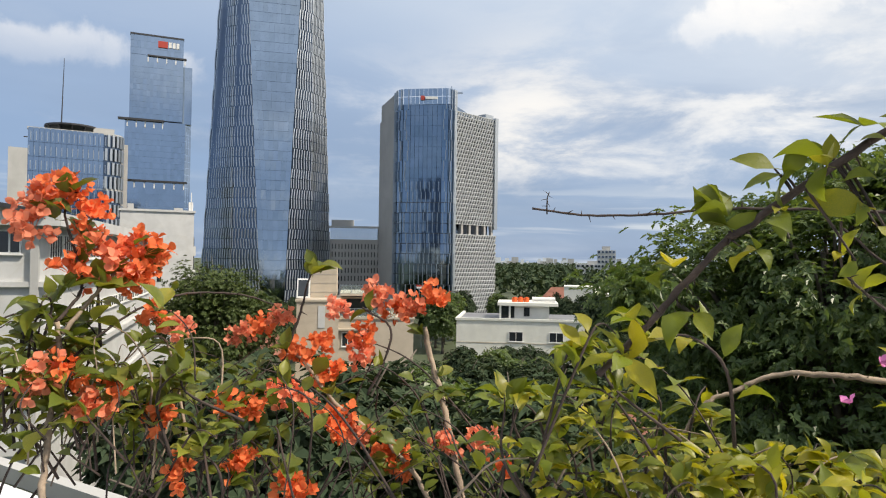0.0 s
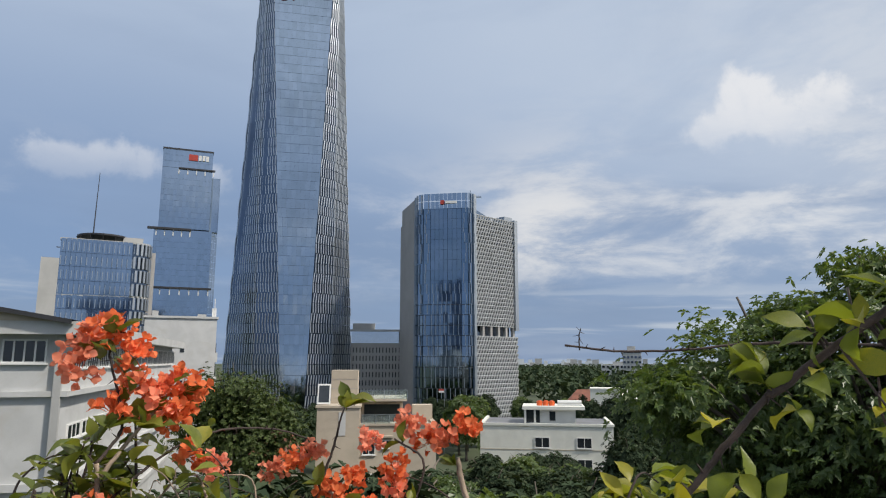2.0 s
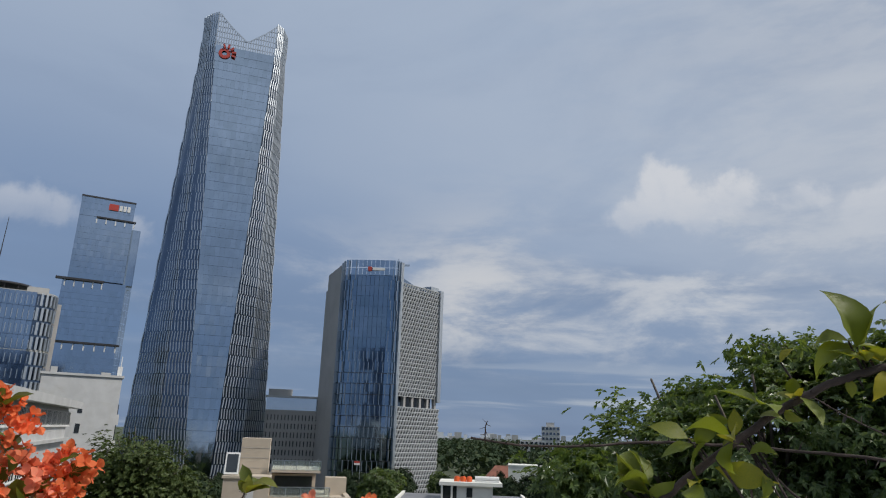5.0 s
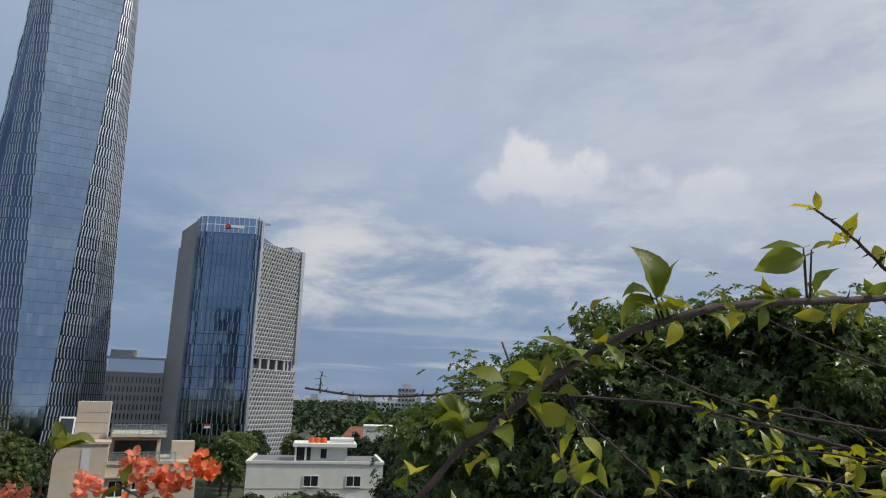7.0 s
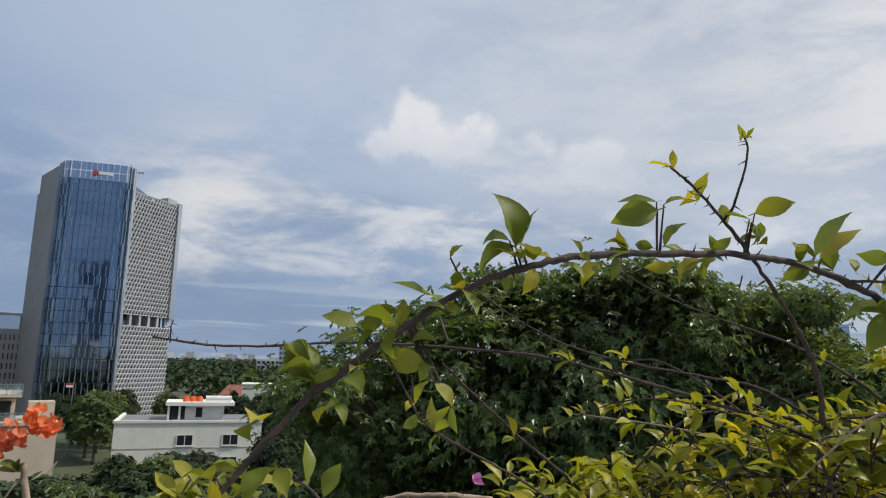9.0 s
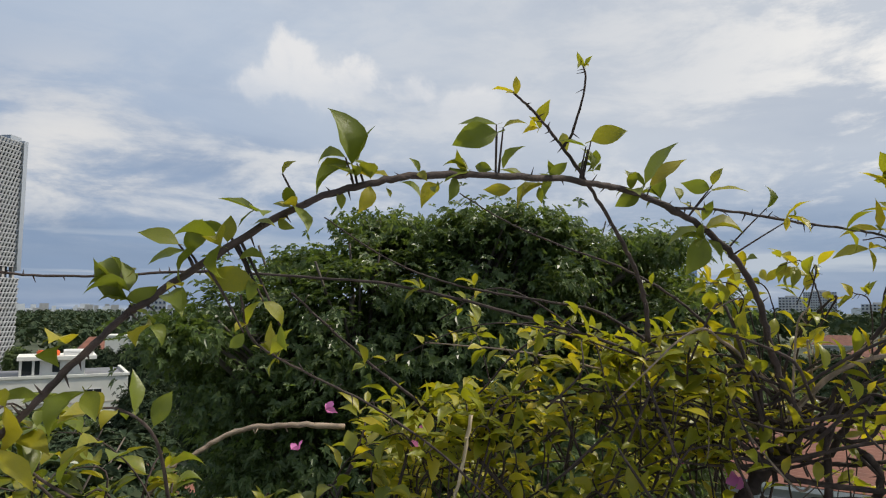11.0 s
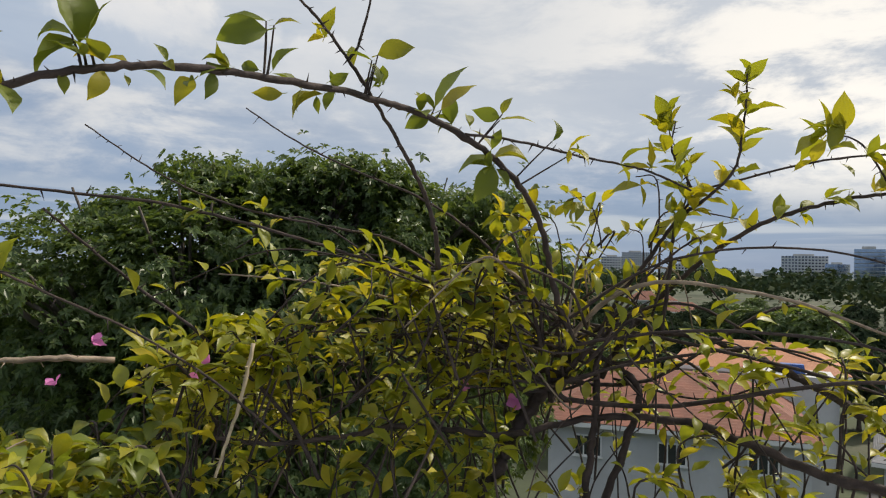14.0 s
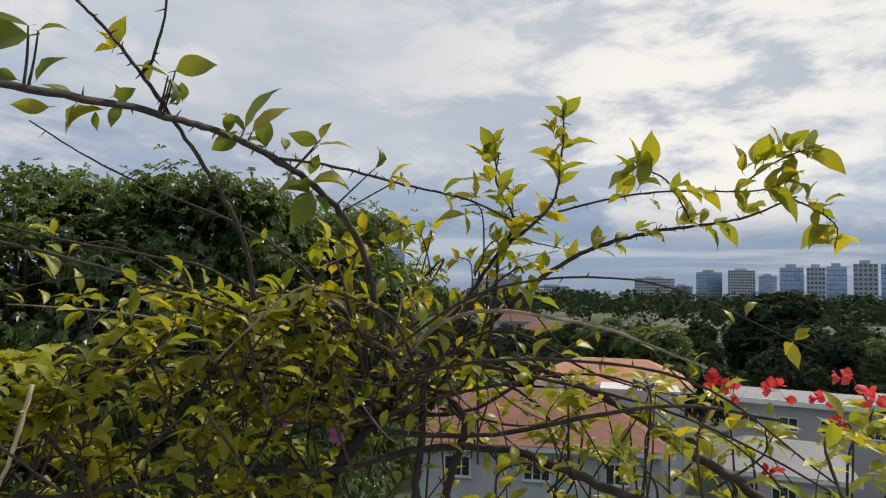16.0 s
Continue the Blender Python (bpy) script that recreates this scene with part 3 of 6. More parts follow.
def make_office_block():
    """Curved glass front, stone flank, white panel flank."""
    root = thing("office_block", pose(0, 0, 0), "office block with curved blue glass front and white panelled flank", "office building")
    rnd = random.Random(5)
    front = [(-17.6, 240.0), (-17.3, 237.4), (-16.4, 235.4), (-14.6, 234.2), (-12.0, 233.7), (-6.0, 232.9), (-1.0, 232.2), (1.2, 232.1), (2.5, 232.8), (3.4, 234.2)]
    H = 79.0
    body = Mesh()
    body.prism(front + [(10, 252), (-20, 262), (-24.6, 261)], 0, H - 5)
    part("core", body, M["glass_deep"], root)
    stone = Mesh()
    stone.prism([(-17.9, 240.2), (-17.0, 241), (-23.9, 262), (-24.9, 261)], 0, H + 0.2)
    stone.prism([(-25.6, 263), (-24.9, 261), (-23, 262), (-23, 266)], 0, 73)
    part("stone_flank", stone, M["stone"], root, "plain grey stone flank")
    joints = Mesh()
    for r in range(1, 20):
        z = r * 4.0
        joints.poly([(-18.0, 240.3, z), (-24.95, 261.0, z), (-24.95, 261.0, z + 0.12), (-18.0, 240.3, z + 0.12)])
    part("jointing", joints, M["concrete"], root, kind="stuff")
    g, crest = Mesh(), Mesh()
    floors = 22
    for a, b in zip(front, front[1:]):
        L = math.hypot(b[0] - a[0], b[1] - a[1])
        out = ((b[1] - a[1]) / L, -(b[0] - a[0]) / L)
        o = 0.3
        pa, pb = (a[0] + out[0] * o, a[1] + out[1] * o), (b[0] + out[0] * o, b[1] + out[1] * o)
        panes(g, pa, pb, 0, H * 20.5 / 22, max(1, int(L / 1.45)), floors - 2, out, rnd, 0.003, 0.03)
        panes(crest, pa, pb, H * 20.5 / 22, H + 0.4, max(1, int(L / 1.45)), 2, out, rnd, 0.003, 0.1)
    part("glass_crest", crest, M["glass_pale"], root, "pale glass parapet screen", kind="stuff")
    part("glass_front", g, M["glass_deep"], root, "blue reflecting glass front", kind="stuff")
    bands = Mesh()
    for a, b in zip(front, front[1:]):
        for r in range(1, 12):
            z = H * r / floors
            hgt = 0.22
            L = math.hypot(b[0] - a[0], b[1] - a[1])
            ox, oy = (b[1] - a[1]) / L * 0.42, -(b[0] - a[0]) / L * 0.42
            bands.poly([(a[0] + ox, a[1] + oy, z - hgt), (b[0] + ox, b[1] + oy, z - hgt), (b[0] + ox, b[1] + oy, z), (a[0] + ox, a[1] + oy, z)])
    part("banding", bands, M["dark_metal"], root, kind="stuff")
    fins = Mesh()
    for r in range(floors):
        z0, z1 = H * r / floors, H * (r + 1) / floors
        for a, b in zip(front, front[1:]):
            L = math.hypot(b[0] - a[0], b[1] - a[1])
            n = max(1, int(L / 1.45))
            edge = a[0] < -14 or b[0] > 0.5
            if not edge and r > 12:
                continue
            for c in range(n):
                t = (c + 0.5 + 0.25 * math.sin(r * 1.3)) / n
                p = lerp2(a, b, t)
                ox, oy = (b[1] - a[1]) / L, -(b[0] - a[0]) / L
                dx, dy = (b[0] - a[0]) / L * 0.09, (b[1] - a[1]) / L * 0.09
                d = 0.85 if edge else 0.6
                fins.poly([(p[0] - dx + ox * d, p[1] - dy + oy * d, z0 + 0.2), (p[0] + dx + ox * d, p[1] + dy + oy * d, z0 + 0.2), (p[0] + dx + ox * d, p[1] + dy + oy * d, z1), (p[0] - dx + ox * d, p[1] - dy + oy * d, z1)])
                fins.poly([(p[0] - dx, p[1] - dy, z0 + 0.2), (p[0] - dx + ox * d, p[1] - dy + oy * d, z0 + 0.2), (p[0] - dx + ox * d, p[1] - dy + oy * d, z1), (p[0] - dx, p[1] - dy, z1)])
                fins.poly([(p[0] + dx + ox * d, p[1] + dy + oy * d, z0 + 0.2), (p[0] + dx, p[1] + dy, z0 + 0.2), (p[0] + dx, p[1] + dy, z1), (p[0] + dx + ox * d, p[1] + dy + oy * d, z1)])
    part("fin_cladding", fins, M["fin_grey"], root, "silver fins at the curved corners", kind="stuff")
    # sign high on the glass: red mark and a pale bar
    boxed("sign_mark", [((-8.6, 232.2, 75.2), (-7.2, 232.6, 76.7))], M["red"], root, "small red sign mark")
    boxed("sign_bar", [((-6.9, 232.0, 75.5), (-2.6, 232.4, 76.4))], M["frame"], root, "pale sign bar")
    # white panel flank, upper and lower block with an open floor between
    a, b = (3.6, 233.6), (19.3, 249.4)
    L = math.hypot(b[0] - a[0], b[1] - a[1])
    dx, dy = (b[0] - a[0]) / L, (b[1] - a[1]) / L
    fm = Matrix(((dx, -dy, 0, a[0]), (dy, dx, 0, a[1]), (0, 0, 1, 0), (0, 0, 0, 1)))
    flank = Mesh()
    flank.box((0, 0.9, 32.3), (L, 16, 71.0), fm)
    flank.box((0, 0.9, 0), (L + 1.0, 16, 28.6), fm)
    flank.box((0, 3.0, 28), (L - 1, 14, 33), fm)
    part("flank_core", flank, M["window"], root)
    grid = Mesh()
    for z0, z1, ll in ((32.3, 72.0, L), (0.0, 28.6, L + 1.0)):
        rows = int((z1 - z0) / 1.45)
        cols = 17
        for r in range(rows + 1):
            z = z0 + (z1 - z0) * r / rows
            grid.box((0, 0.45, z - 0.13), (ll, 0.9, z + 0.13), fm)
        for r in range(rows):
            za, zb = z0 + (z1 - z0) * r / rows + 0.1, z0 + (z1 - z0) * (r + 1) / rows - 0.1
            for c in range(cols):
                x0, x1 = ll * (c + (0.06 if r % 2 else 0.5)) / cols, ll * (c + (0.80 if r % 2 else 1.24)) / cols
                x1 = min(x1, ll)
                # slanted hood
                pts = [(x0, 0.1, zb), (x1, 0.1, zb), (x1, 0.62, zb), (x0, 0.62, zb), (x0 + (x1 - x0) * 0.55, 0.55, za), (x0, 0.5, za)]
                pts = [tuple(fm @ Vector(p)) for p in pts]
                i = len(grid.v)
                grid.v += pts
                grid.f += [(i, i + 5, i + 4, i + 1), (i, i + 1, i + 2, i + 3), (i + 1, i + 4, i + 2), (i, i + 3, i + 5)]
    part("panel_cladding", grid, M["lattice"], root, "white panels with slanted hoods", kind="stuff")
    for lo, hi in (((L - 0.9, -0.3, 31.0), (L + 0.8, 2.5, 72.6)), ((-0.7, -0.35, 0), (0.6, 1.0, 79)), ((L - 4, 2, 71), (L + 0.5, 8, 74.0))):
        strip = Mesh()
        strip.box(lo, hi, fm)
        part("end_strip", strip, M["silver"], root, "pale upright end strip")
    for k in range(6):
        x = 1.0 + (L - 2.0) * k / 5
        col = Mesh()
        col.box((x - 0.5, 0.7, 28.6), (x + 0.5, 1.8, 32.3), fm)
        part("column", col, M["stone"], root, "stone column of an open storey")
    mast = Mesh()
    p = fm @ Vector((6.0, 5, 0))
    mast.tube([Vector((p.x, p.y, 70.5)), Vector((p.x, p.y, 80.5))], [0.22, 0.16], 6)
    mast.box((p.x - 0.1, p.y - 0.3, 79.8), (p.x + 2.0, p.y + 0.3, 80.4))
    mast.box((p.x - 2.2, p.y - 0.15, 76), (p.x - 1.9, p.y + 0.15, 82.5))
    mast.box((p.x - 4.8, p.y - 0.15, 70.5), (p.x - 4.6, p.y + 0.15, 81))
    part("roof_mast", mast, M["silver"], root, "thin grey roof masts")


make_office_block()


def make_annex():
    root = thing("annex", pose(-34, 268, 0, 0, 0, 7), "low grey stone annex with slit windows and a glass top band", "office building")
    boxed("wall", [((-11.5, 0, 0), (11.5, 14, 27.0))], M["stone"], root)
    boxed("glass_band", [((-11.3, 0.3, 27.0), (11.3, 13.7, 31.6))], M["glass_blue"], root, "blue glass band")
    boxed("cornice", [((-11.7, -0.2, 31.6), (11.7, 14.2, 32.4))], M["lattice"], root)
    boxed("roof_house", [((-11, 4, 32.4), (-2, 10, 35.0))], M["concrete"], root)
    rnd = random.Random(9)
    s = Mesh()
    for r in range(7):
        z = 4 + r * 3.2
        for c in range(17):
            x = -10.6 + c * 1.3 + rnd.uniform(-0.1, 0.1)
            s.box((x, -0.06, z), (x + 0.42, 0.1, z + 2.0))
    part("slit_glazing", s, M["window"], root, "narrow dark slit windows", kind="stuff")


make_annex()


def curtain(parent, name, x0, x1, y, z0, z1, cols, rows, mat, rnd, label=""):
    g = Mesh()
    panes(g, (x0, y), (x1, y), z0, z1, cols, rows, (0, -1), rnd, 0.003, 0.03)
    return part(name, g, mat, parent, label, kind="stuff")


def make_slab_tower():
    root = thing("slab_tower", frame_at(-139.3, 320.8, -23.5), "tall blue glass slab tower with a red sign", "skyscraper")
    rnd = random.Random(11)
    boxed("core", [((-11.8, 0.3, 84.5), (11.8, 24, 124.5)), ((-13.6, 0.3, 0), (13.2, 24, 84.0)), ((11.8, 1.2, 84), (16.0, 24, 112))], M["glass_blue"], root)
    curtain(root, "upper_glass", -11.8, 11.8, 0.05, 84.6, 112.5, 16, 10, M["glass_blue"], rnd)
    curtain(root, "top_glass", -11.8, 11.8, 0.05, 115.5, 125.2, 16, 3, M["glass_blue"], rnd)
    curtain(root, "middle_glass", -13.6, 13.2, 0.05, 55.5, 80.5, 17, 9, M["glass_blue"], rnd)
    curtain(root, "lower_glass", -13.6, 13.2, 0.05, 0, 51.5, 17, 18, M["glass_blue"], rnd)
    g = Mesh()
    panes(g, (11.9, 0.2), (16.2, 6.5), 0, 112, 4, 34, (0.83, -0.55), rnd)
    part("side_glass", g, M["glass_pale"], root, kind="stuff")
    boxed("ledge", [((-16.5, -1.2, 83.6), (3.5, 1, 84.6)), ((-14, -1.0, 54.5), (14.5, 1, 55.4)), ((-4.2, -0.8, 115.0), (13.2, 1, 115.7)), ((-12, -0.2, 124.8), (12, 24, 125.6))], M["dark_metal"], root, "dark projecting ledge")
    for x0, x1, z0, z1, n in ((-4.0, 12.5, 112.4, 115.0, 4), (-12.5, 3.0, 80.6, 83.6, 4), (-13.4, 13.0, 51.6, 54.5, 6)):
        for k in range(n + 1):
            x = x0 + (x1 - x0) * k / n
            boxed("loggia_post", [((x - 0.25, -0.4, z0), (x + 0.25, 0.3, z1))], M["frame"], root)
    boxed("sign_plate", [((0.3, -0.6, 119.8), (4.6, 0, 122.9))], M["red"], root, "red sign plate")
    bars = [((5.0 + k * 1.75, -0.6, 120.0), (6.3 + k * 1.75, 0, 122.7)) for k in range(3)]
    boxed("sign_bars", bars, M["frame"], root, "pale sign bars")


make_slab_tower()


def make_helipad_tower():
    root = thing("helipad_tower", frame_at(-95.5, 172.5, -29), "blue glass office tower with a rooftop helipad and mast", "office building")
    rnd = random.Random(13)
    outline = [(-10.6, 0), (6.5, 0)] + arc(6.5, 4.5, 4.5, -80, 0, 6) + [(11.0, 14), (-10.6, 14)]
    core = Mesh()
    core.prism(outline, 0, 51.2)
    part("core", core, M["glass_dark"], root)
    g = Mesh()
    panes(g, (-10.6, -0.12), (6.4, -0.12), 0, 51.6, 14, 14, (0, -1), rnd)
    part("front_glass", g, M["glass_blue"], root, kind="stuff")
    f = Mesh()
    for r in range(14):
        z = r * 3.69
        for c in range(15):
            x = -10.4 + c * 1.2 + (0.35 if r % 2 else 0)
            f.box((x, -0.45, z + 0.4), (x + 0.14, -0.1, z + 2.6))
        for k in range(7):
            w = radians(-84 + 14 * k + (7 if r % 2 else 0))
            p = (6.5 + 4.8 * math.cos(w), 4.5 + 4.8 * math.sin(w))
            f.box((-0.3, -0.25, z + 0.2), (0.3, 0.15, z + 3.4), pose(p[0], p[1], 0, 0, 0, math.degrees(w) + 90))
    part("fin_cladding", f, M["silver"], root, "pale upright glass fins", kind="stuff")
    for z in (51.2, 36.6, 22.0):
        b = Mesh()
        b.prism([(x * 1.02, y * 1.02 - 0.1) for x, y in outline], z, z + 0.5)
        part("band", b, M["concrete"], root)
    boxed("side_wall", [((10.2, 6, 0), (12.6, 15, 50.0))], M["stone"], root, "brown stone side wall")
    pad = Mesh()
    c = arc(-1.0, 6.5, 6.4, 0, 345, 23)
    pad.prism(c, 53.2, 53.6)
    hp = part("helipad", pad, M["dark_metal"], root, "dark round helipad on struts")
    for k in range(0, 24, 2):
        p = c[k]
        st = Mesh()
        st.tube([Vector((-1 + (p[0] + 1) * 0.75, 6.5 + (p[1] - 6.5) * 0.75, 51)), Vector((p[0], p[1], 53.3))], [0.15, 0.15], 5)
        part("strut", st, M["dark_metal"], hp)
    boxed("roof_plant", [((4, 3, 51.2), (9, 9, 53.4))], M["concrete"], root)
    mast = Mesh()
    mast.tube([Vector((-3.5, 4, 51)), Vector((-3.1, 4, 71))], [0.18, 0.07], 6)
    part("mast", mast, M["dark_metal"], root, "thin dark mast")


make_helipad_tower()


def make_grey_block():
    root = thing("grey_block", frame_at(-139.3, 219.5, -32.5), "plain grey concrete block with balconies", "apartment building")
    boxed("wall", [((-3.8, 0, 0), (2.6, 14, 54.5))], M["concrete"], root)
    b = [((2.6, 0.5, 3 + 4.2 * k), (4.6, 10, 5.6 + 4.2 * k)) for k in range(12)]
    boxed("balcony", b, M["concrete"], root, "stacked concrete balconies")
    # solid dark block; the shade between the balconies is put in by colour
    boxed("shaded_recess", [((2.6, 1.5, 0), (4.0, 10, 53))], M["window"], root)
    boxed("crane", [((2.0, 3, 54.5), (2.3, 3.3, 60)), ((0.4, 3, 58.5), (3.6, 3.3, 58.8))], M["dark_metal"], root, "small dark roof crane")


make_grey_block()


# ---- low white and cream houses ----
def make_long_house():
    """The long white building close by, with a strip of upper windows down its flank."""
    c, e = Vector((-22.2, 36.6, 0)), Vector((-34.4, 78.2, 0))
    d = (e - c).normalized()
    L = (e - c).length
    # local x along the flank away from the viewer, y to the left (into the house)
    m = Matrix(((d.x, -d.y, 0, c.x), (d.y, d.x, 0, c.y), (0, 0, 1, 0), (0, 0, 0, 1)))
    root = thing("long_house", m, "long white rendered building with rows of flank windows", "building")
    top = 21.45
    boxed("wall", [((0, 0, 0), (L, 16, top))], M["white"], root)
    boxed("cornice", [((-0.9, -1.3, top), (L + 0.5, 17, top + 0.72))], M["white"], root, "projecting white cornice")
    boxed("lower_cornice", [((-0.25, -0.45, 18.1), (L, 16, 18.4)), ((-0.25, -0.45, 13.2), (L, 16, 13.6)), ((-0.25, -0.3, 9.0), (L, 16, 9.4))], M["white"], root, "white string courses")
    roof = Mesh()
    roof.prism([(-1.2, 4.0), (L, 4.0), (L, 16), (-1.2, 16)], top + 0.7, top + 1.1)
    g = [(-1.3, -0.6, top + 0.8), (-1.3, 3.4, top + 1.5), (-1.3, 17, top + 0.9)]
    h = [(L, -0.6, top + 0.8), (L, 3.4, top + 1.5), (L, 17, top + 0.9)]
    for k in range(2):
        roof.poly([g[k], h[k], h[k + 1], g[k + 1]])
        roof.poly([(p[0], p[1], p[2] - 0.25) for p in (g[k + 1], h[k + 1], h[k], g[k])])
        roof.poly([g[k], g[k + 1], (g[k + 1][0], g[k + 1][1], g[k + 1][2] - 0.25), (g[k][0], g[k][1], g[k][2] - 0.25)])
    part("roof", roof, M["dark_metal"], root, "dark low gabled roof edge")
    gab = Mesh()
    gab.poly([(-0.95, -0.2, top + 0.7), (-0.95, 3.4, top + 1.3), (-0.95, 16.5, top + 0.75)])
    part("gable", gab, M["cream"], root)
    # flank windows: local -y face
    for row, z in ((0, 20.35), (1, 16.0)):
        for k in range(14):
            window(root, 3.2 + k * 3.1, -0.05, z, 2.7, 1.5 if row == 0 else 0.9, 5 if row == 0 else 3)
    # front windows: local -x face
    for k in range(3):
        window(root, -0.05, 1.9 + 2.45 * k, 20.55, 2.2, 1.3, 4, -90)
    boxed("drain_pipe", [((-0.30, -0.1, 0), (-0.05, 0.3, 21.4))], M["concrete"], root, "grey drain pipe at the corner")
    t = Mesh()
    t.prism(arc(3, 9, 0.5, 0, 345, 12), top + 1.8, top + 2.5)
    part("tank", t, M["orange"], root, "small orange roof tank")


make_long_house()


def make_white_block():
    root = thing("white_block", frame_at(-40.5, 94.0, -23.5), "plain white block with small slit windows", "building")
    boxed("wall", [((-4.6, 0, 0), (5.0, 12, 26.0))], M["white"], root)
    boxed("coping", [((-4.8, -0.2, 26.0), (5.2, 12.2, 26.3))], M["white"], root)
    boxed("side_band", [((5.0, 0.8, 6.2 + 3.4 * k), (5.35, 11.5, 7.6 + 3.4 * k)) for k in range(5)], M["white"], root, "white side bands")
    boxed("side_glass", [((5.0, 1.0, 5.0), (5.15, 11.3, 22.5))], M["window"], root)
    for k in range(5):
        boxed("slit_window", [((0.25, -0.05, 21.2 - 2.55 * k), (0.8, 0.02, 22.4 - 2.55 * k))], M["window"], root, "narrow dark window")
    window(root, -3.2, -0.04, 21.9, 1.3, 1.0, 1)
    boxed("roof_vent", [((-3.8, 3, 26.3), (-3.0, 4, 27.2)), ((2.4, 3, 26.3), (3.6, 4, 26.8))], M["concrete"], root)
    boxed("antenna", [((4.6, 1, 26), (4.7, 1.1, 29)), ((4.3, 1, 26.2), (4.9, 1.1, 27.6))], M["frame"], root, "thin white antenna")


make_white_block()


def make_cream_house():
    root = thing("cream_house", frame_at(-10.2, 79.0, -7.5), "cream rendered house with roof terraces and glass balustrades", "house")
    boxed("wall", [((-6.9, 0, 0), (-2.0, 13, 14.7)), ((-2.0, 0.6, 0), (6.9, 13, 12.6)), ((-2.0, 6, 12.6), (3.2, 12.8, 14.9))], M["cream"], root)
    boxed("stair_tower", [((-5.6, 4, 14.7), (-2.4, 8.5, 18.9))], M["cream"], root, "cream stair tower")
    boxed("coping", [((-7.05, -0.15, 14.7), (-1.85, 3.9, 14.95)), ((-2.0, 0.45, 12.6), (7.05, 0.95, 12.85)), ((6.5, 0.95, 12.6), (7.05, 13, 12.85))], M["cream"], root)
    boxed("canopy", [((-2.0, 3.4, 15.2), (3.6, 12.9, 15.5))], M["cream"], root)
    boxed("panel_joint", [((-5.65, 3.97, 15.6 + 1.1 * k), (-2.35, 4.0, 15.64 + 1.1 * k)) for k in range(3)], M["stone"], root)
    sk = Mesh()
    sk.box((-0.75, -0.1, -1.2), (0.75, 0.1, 1.2), pose(-6.2, 1.0, 16.2, -20, 0, 0))
    part("skylight_frame", sk, M["frame"], root, "tilted white skylight frame")
    sg = Mesh()
    sg.box((-0.6, -0.13, -1.0), (0.6, -0.105, 1.0), pose(-6.2, 1.0, 16.2, -20, 0, 0))
    part("skylight_glass", sg, M["window"], root)
    boxed("shaded_door", [((-1.6, 5.9, 12.6), (2.8, 6.0, 14.7))], M["window"], root, "dark terrace opening")
    boxed("end_box", [((4.4, 6, 12.6), (6.9, 8, 14.6))], M["cream"], root)
    boxed("balustrade_upper", [((-2.0, 3.4, 15.5), (3.6, 3.46, 16.5)), ((3.54, 3.46, 15.5), (3.6, 12.5, 16.5))], M["clear"], root, "glass balustrade")
    boxed("balustrade_lower", [((-1.8, 0.5, 12.85), (4.6, 0.56, 13.8))], M["clear"], root, "glass balustrade")
    rail = [((-2.0, 3.36, 16.5), (3.66, 3.5, 16.58)), ((-1.8, 0.46, 13.8), (4.6, 0.6, 13.88))] + [((-1.8 + 1.6 * k, 0.44, 12.85), (-1.74 + 1.6 * k, 0.5, 13.85)) for k in range(5)] + [((-2.0 + 1.4 * k, 3.34, 15.5), (-1.94 + 1.4 * k, 3.4, 16.55)) for k in range(5)]
    boxed("rail", rail, M["silver"], root)
    boxed("wall_panel", [((-4.4, -0.06, 11.6), (-3.6, 0.0, 14.2))], M["white"], root, "pale wall panel")
    for x, w, h in ((-0.9, 1.5, 1.7), (1.0, 0.9, 0.9)):
        window(root, x, 0.56, 10.2 + (0.3 if h < 1 else 0), w, h, 2)
        boxed("hood", [((x - w, 0.1, 11.3), (x + w, 0.6, 11.5))], M["cream"], root)
    for x in (-0.9, 2.4):
        window(root, x, 0.56, 6.4, 1.5, 1.7, 2)


make_cream_house()


